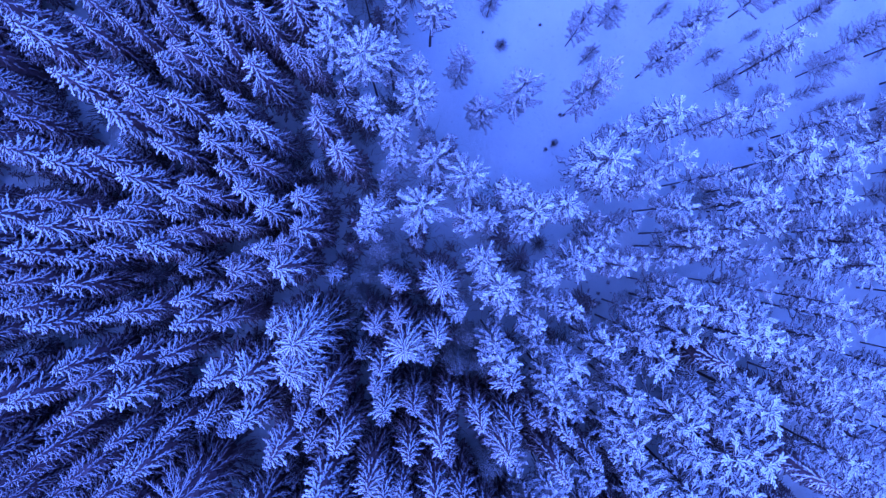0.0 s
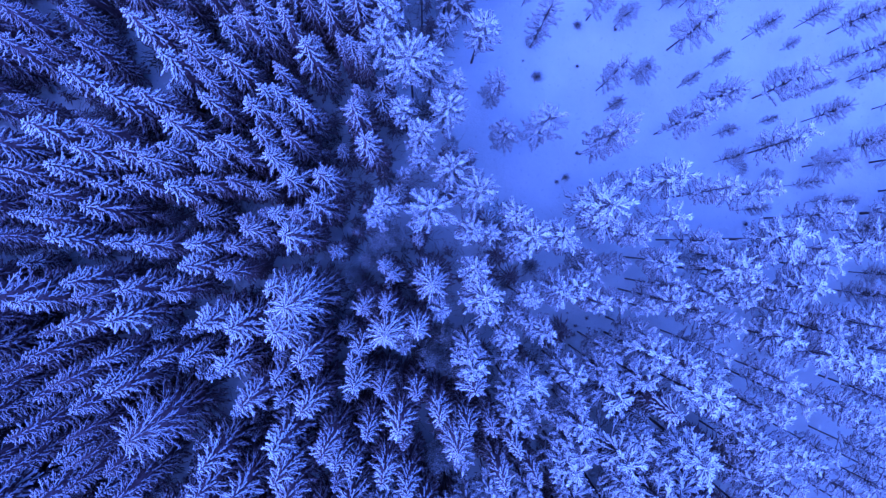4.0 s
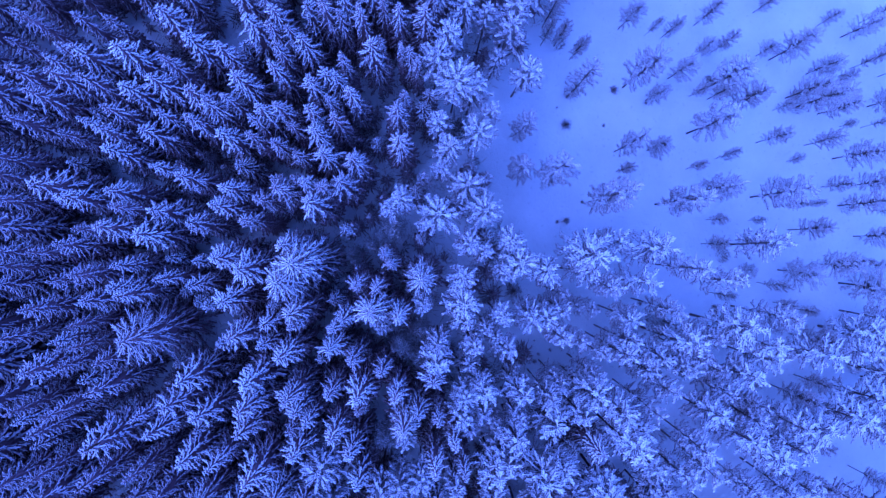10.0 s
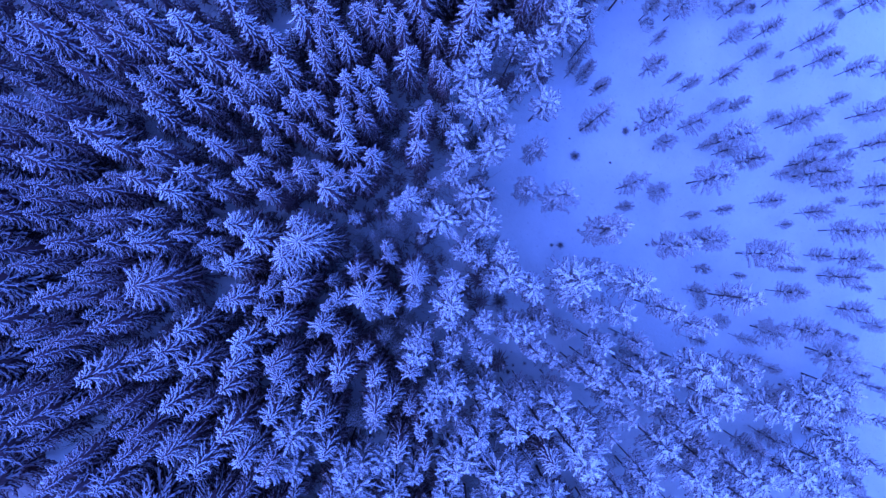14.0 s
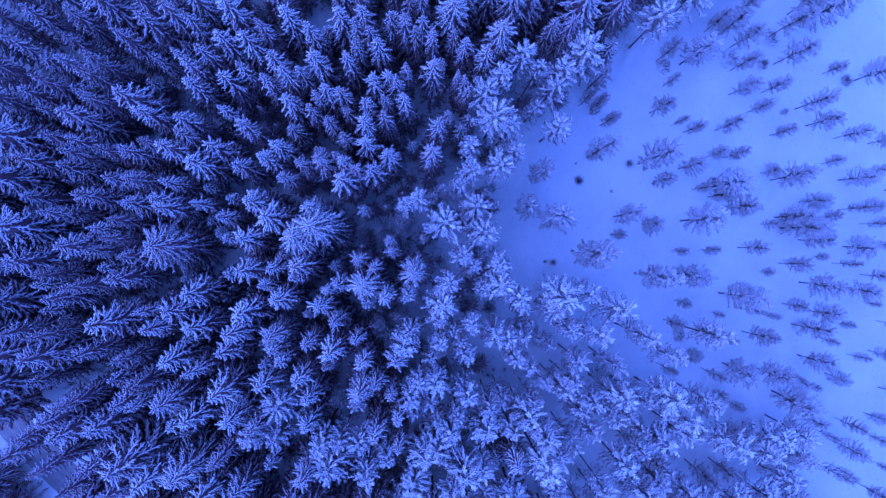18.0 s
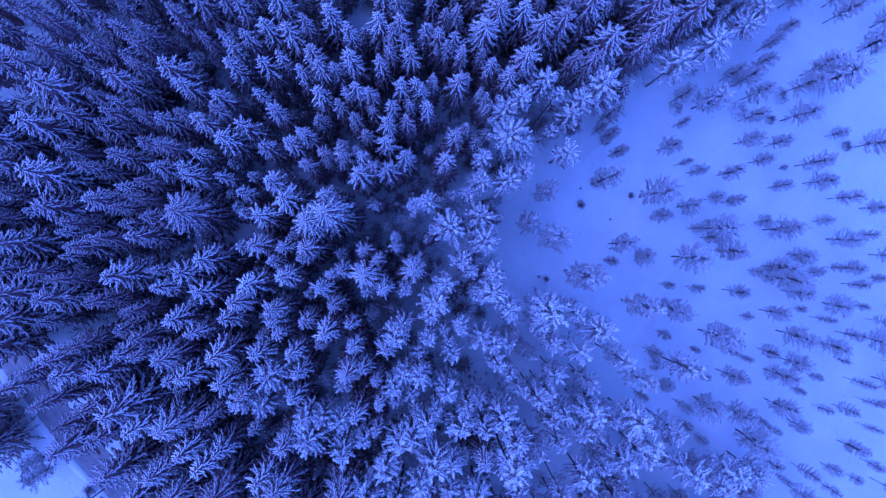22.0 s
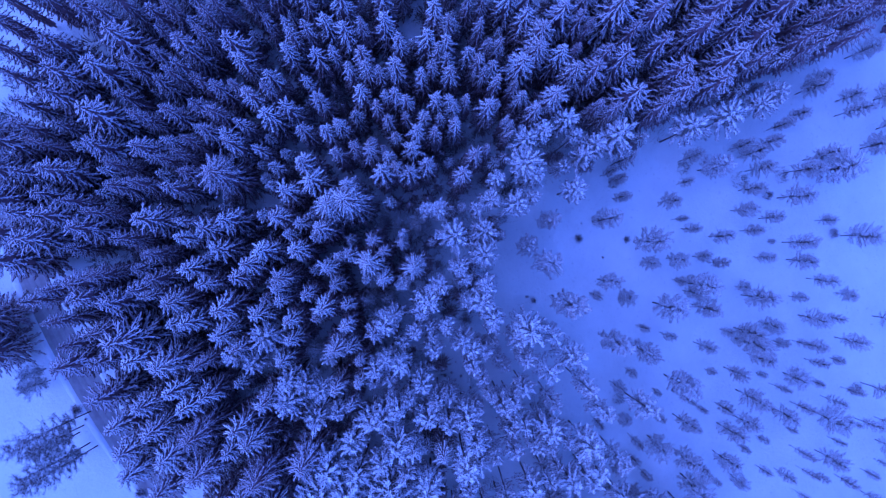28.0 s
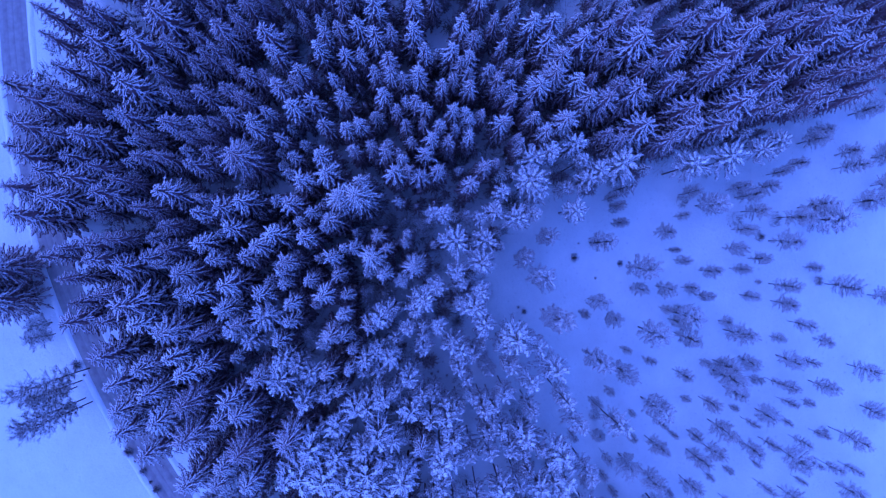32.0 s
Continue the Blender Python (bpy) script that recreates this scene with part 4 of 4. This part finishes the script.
for k, (x, y, size) in enumerate(SPOTS + MORE_SPOTS):
    m = pose(x, y, ground_z(x, y), 0, 0, rnd.uniform(0, 360)) @ Matrix.Diagonal((size, size, size * rnd.uniform(0.8, 1.3), 1))
    if k < 2:
        SHRUBS[k].matrix_basis = m
        bush = SHRUBS[k]
    else:
        bush = copy_thing(SHRUBS[k % 2], m)
    tagged(bush, "low dark leafless shrub poking out of the snow" if size < 1.2 else "bushy dark shrub dusted with snow", "shrub", "shrubs in the snow")

# ---- undergrowth and the woods beyond ----


def in_wood(x, y):
    edge = -1.0 if y > 14 else (14 - y) * 0.95
    return y > road_y(x) + 5 + 9 * min(1, max(0, (-32 - x) / 10)) and (x < edge or y < -12 or (x > 46 and y < -2))


def gap_to(x, y):
    return min(math.hypot(x - a, y - b) - r for a, b, r in taken)


GLADES = [(-15.6, -7.8, 2.4), (-19.5, -10.9, 2.4), (-11.3, -5.5, 2.4), (-35.0, 12.0, 3.0), (-35.0, 20.0, 2.5), (13.6, -5.8, 4.0), (8.1, -9.2, 2.0), (-31.0, -9.0, 1.8)]
few = 0
for k in range(9000):
    x, y = rnd.uniform(-45, 46), rnd.uniform(-45, 66)
    if few < 110 and in_wood(x, y) and gap_to(x, y) > 0.35 and all(math.hypot(x - a, y - b) > r for a, b, r in GLADES):
        few += 1
        place(SLENDER, x, y, rnd.uniform(9, 15), rnd.uniform(0.9, 1.35), "slender young spruce, its short branches bent under snow", "spruce", "slender spruces in the wood")

woods, inside, skirts = Shape(), Shape(), Shape()
few = 0
for k in range(4500):
    x, y = rnd.uniform(-84, 84), rnd.uniform(-60, 104)
    seen = -38 < x < 46 and -38 < y < 62
    if not seen and in_wood(x, y) and y > road_y(x) + 8 and gap_to(x, y) > 1.1:
        tall, reach, z = rnd.uniform(14, 19), rnd.uniform(1.2, 1.9), ground_z(x, y)
        if x > 12 and y < 22 and math.hypot(x, y) < 92:
            place(EDGE, x, y, rnd.uniform(13, 17), rnd.uniform(1.4, 2.1), "tall pine with a snow-covered crown and bare trunk", "pine", "pines at the wood's edge")
            continue
        if math.hypot(x, y) < 66 and few < 90:
            few += 1
            place(LEAN, x, y, tall, reach, "tall dark spruce of the wood beyond, thinly snowed", "spruce", "spruces of the wood beyond")
            continue
        woods.tube([(x, y, z - 0.1), (x, y, z + tall * 0.6), (x, y, z + tall + 0.3)], [0.2, 0.12, 0.02], 5)
        core(inside, rnd, x, y, [(z + tall * (0.97 - 0.9 * h), reach * 0.46 * min(1, 0.08 + 2.1 * h) ** 0.85) for h in (0, 0.1, 0.22, 0.4, 0.7, 1.0)], 7)
        q = tall - 0.15
        while q > tall * 0.15:
            d = (tall - q) / (tall * 0.45)
            first = rnd.uniform(0, math.tau)
            for j in range(7):
                turn = first + math.tau * (j + rnd.uniform(-0.22, 0.22)) / 7
                long = reach * (0.13 + 0.87 * min(1, d * 2.3) ** 0.85) * rnd.uniform(0.75, 1.15)
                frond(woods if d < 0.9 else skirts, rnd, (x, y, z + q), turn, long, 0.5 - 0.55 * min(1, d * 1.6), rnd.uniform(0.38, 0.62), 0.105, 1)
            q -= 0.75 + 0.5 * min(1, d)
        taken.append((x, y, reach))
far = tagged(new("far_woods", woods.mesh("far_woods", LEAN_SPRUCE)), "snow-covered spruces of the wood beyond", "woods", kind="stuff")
# The dark cores stand for the shade inside each far crown.
tagged(part("inner_needles", inside, SHADE_TONED, far, "dense inner twigs as solid cores in a shade tone", False), kind="stuff")
# Far skirts carry the same painted shade as the near ones.
tagged(part("skirt", skirts, SHADE_TONED, far, "lower branches with little snow in a shade tone"), kind="stuff")

# Young spruces at random spots, coloured dark to deepen the shade in the gaps.
under = Shape()
count = 0
for k in range(20000):
    x, y = rnd.uniform(-52, 50), rnd.uniform(-55, 70)
    if count < 680 and in_wood(x, y) and gap_to(x, y) > -1.1 and all(math.hypot(x - a, y - b) > r for a, b, r in GLADES):
        count += 1
        tall, z = rnd.uniform(3.0, 10.0), ground_z(x, y)
        under.tube([(x, y, z - 0.1), (x, y, z + tall)], [0.07, 0.01], 4)
        q = tall
        while q > 0.6:
            d = 1 - q / tall
            first = rnd.uniform(0, math.tau)
            for j in range(9):
                turn = first + math.tau * (j + rnd.uniform(-0.5, 0.5)) / 9
                long = min(1.6, tall * 0.24) * (0.25 + 0.75 * min(1, 1.8 * d)) * rnd.uniform(0.45, 1.25)
                ca, sa = math.cos(turn), math.sin(turn)
                under.spike([(x, y, z + q), (x + ca * long * 0.6, y + sa * long * 0.6, z + q - long * 0.15), (x + ca * long, y + sa * long, z + q - long * 0.5)],
                            [0.06, 0.07], [0.05, 0.06], (-sa, ca, 0))
            q -= 0.6
        taken.append((x, y, 1.0))
me = under.mesh("undergrowth", SHADE_TONED)
tagged(new("undergrowth", me), "young spruces crowded under the tall trees, in a shade tone", "saplings", kind="stuff")

thicket = Shape()
count = 0
for k in range(6000):
    x, y = rnd.uniform(-60, 55), rnd.uniform(-60, 60)
    edge = 0 if y > 14 else (14 - y) * 0.95 + 2
    if y > road_y(x) + 5 and x < edge and gap_to(x, y) > -0.5 and noise.noise((x * 0.12, y * 0.12, 9.0)) > -0.12 and count < 340:
        count += 1
        z, high = ground_z(x, y), rnd.uniform(1.8, 5.5)
        for j in range(30):
            a, e, q = rnd.uniform(0, math.tau), rnd.uniform(0.6, 1.45), rnd.uniform(0.55, 1.0) * high
            d = (math.cos(a) * math.cos(e) * 0.8, math.sin(a) * math.cos(e) * 0.8, math.sin(e))
            p = (x + d[0] * q * 0.4, y + d[1] * q * 0.4, z + d[2] * q * 0.4)
            w = a + rnd.uniform(-1, 1)
            thicket.spike([p, (p[0] + math.cos(w) * q * 0.15, p[1] + math.sin(w) * q * 0.15, p[2] + d[2] * q * 0.25), (x + d[0] * q, y + d[1] * q, z + d[2] * q)],
                          [0.04, 0.05], [0.03, 0.05], (-math.sin(w), math.cos(w), 0))
        taken.append((x, y, 0.5))
tagged(new("thicket", thicket.mesh("thicket", FROST)), "leafless hoar-frosted bushes under the trees", "bushes", kind="stuff")


# Twigs added all over the wood to darken its floor in place of shade.
brush = Shape()
for k in range(2600):
    x, y = rnd.uniform(-46, 34), rnd.uniform(-52, 62)
    if in_wood(x, y) and noise.noise((x * 0.2, y * 0.2, 5.0)) > -0.1:
        z = ground_z(x, y)
        for j in range(11):
            a, q = rnd.uniform(0, math.tau), rnd.uniform(0.5, 1.8)
            px_, py_ = x + rnd.uniform(-1.3, 1.3), y + rnd.uniform(-1.3, 1.3)
            dx, dy, up = math.cos(a) * q, math.sin(a) * q, rnd.uniform(0.15, 0.8)
            brush.spike([(px_, py_, z - 0.05), (px_ + dx * 0.6, py_ + dy * 0.6, z + up * 0.7), (px_ + dx, py_ + dy, z + up)], [0.022, 0.024], [0.022, 0.022], (-math.sin(a), math.cos(a), 0))
tagged(new("brushwood", brush.mesh("brushwood", SHADE_BRUSH)), "dead twigs and low brushwood strewn to darken the forest floor", "brushwood", kind="stuff")

low = Shape()
for some in PINE_STANDS + CLEARING_STANDS:
    for x, y, tall, reach in some:
        if tall < 9 or rnd.random() < 0.55:
            continue
        x, y, wide = x + rnd.uniform(-1.6, 1.6), y + rnd.uniform(-1.6, 1.6), rnd.uniform(0.6, 1.5)
        z = ground_z(x, y)
        for j in range(120):
            a, q = rnd.uniform(0, math.tau), wide * rnd.random() ** 0.6
            b, g = a + rnd.uniform(-1.2, 1.2), rnd.uniform(0.25, 0.6)
            p = (x + math.cos(a) * q, y + math.sin(a) * q, z - 0.05)
            up = (1.3 - 0.8 * q / wide) * rnd.uniform(0.4, 1.0)
            low.spike([p, (p[0] + math.cos(b) * g * 0.5, p[1] + math.sin(b) * g * 0.5, z + up * 0.7), (p[0] + math.cos(b) * g, p[1] + math.sin(b) * g, z + up)], [0.024, 0.026], [0.02, 0.02], (-math.sin(b), math.cos(b), 0))
tagged(new("low_shrubs", low.mesh("low_shrubs", SHRUB)), "low dark leafless shrubs round the feet of the pines", "shrubs", kind="stuff")
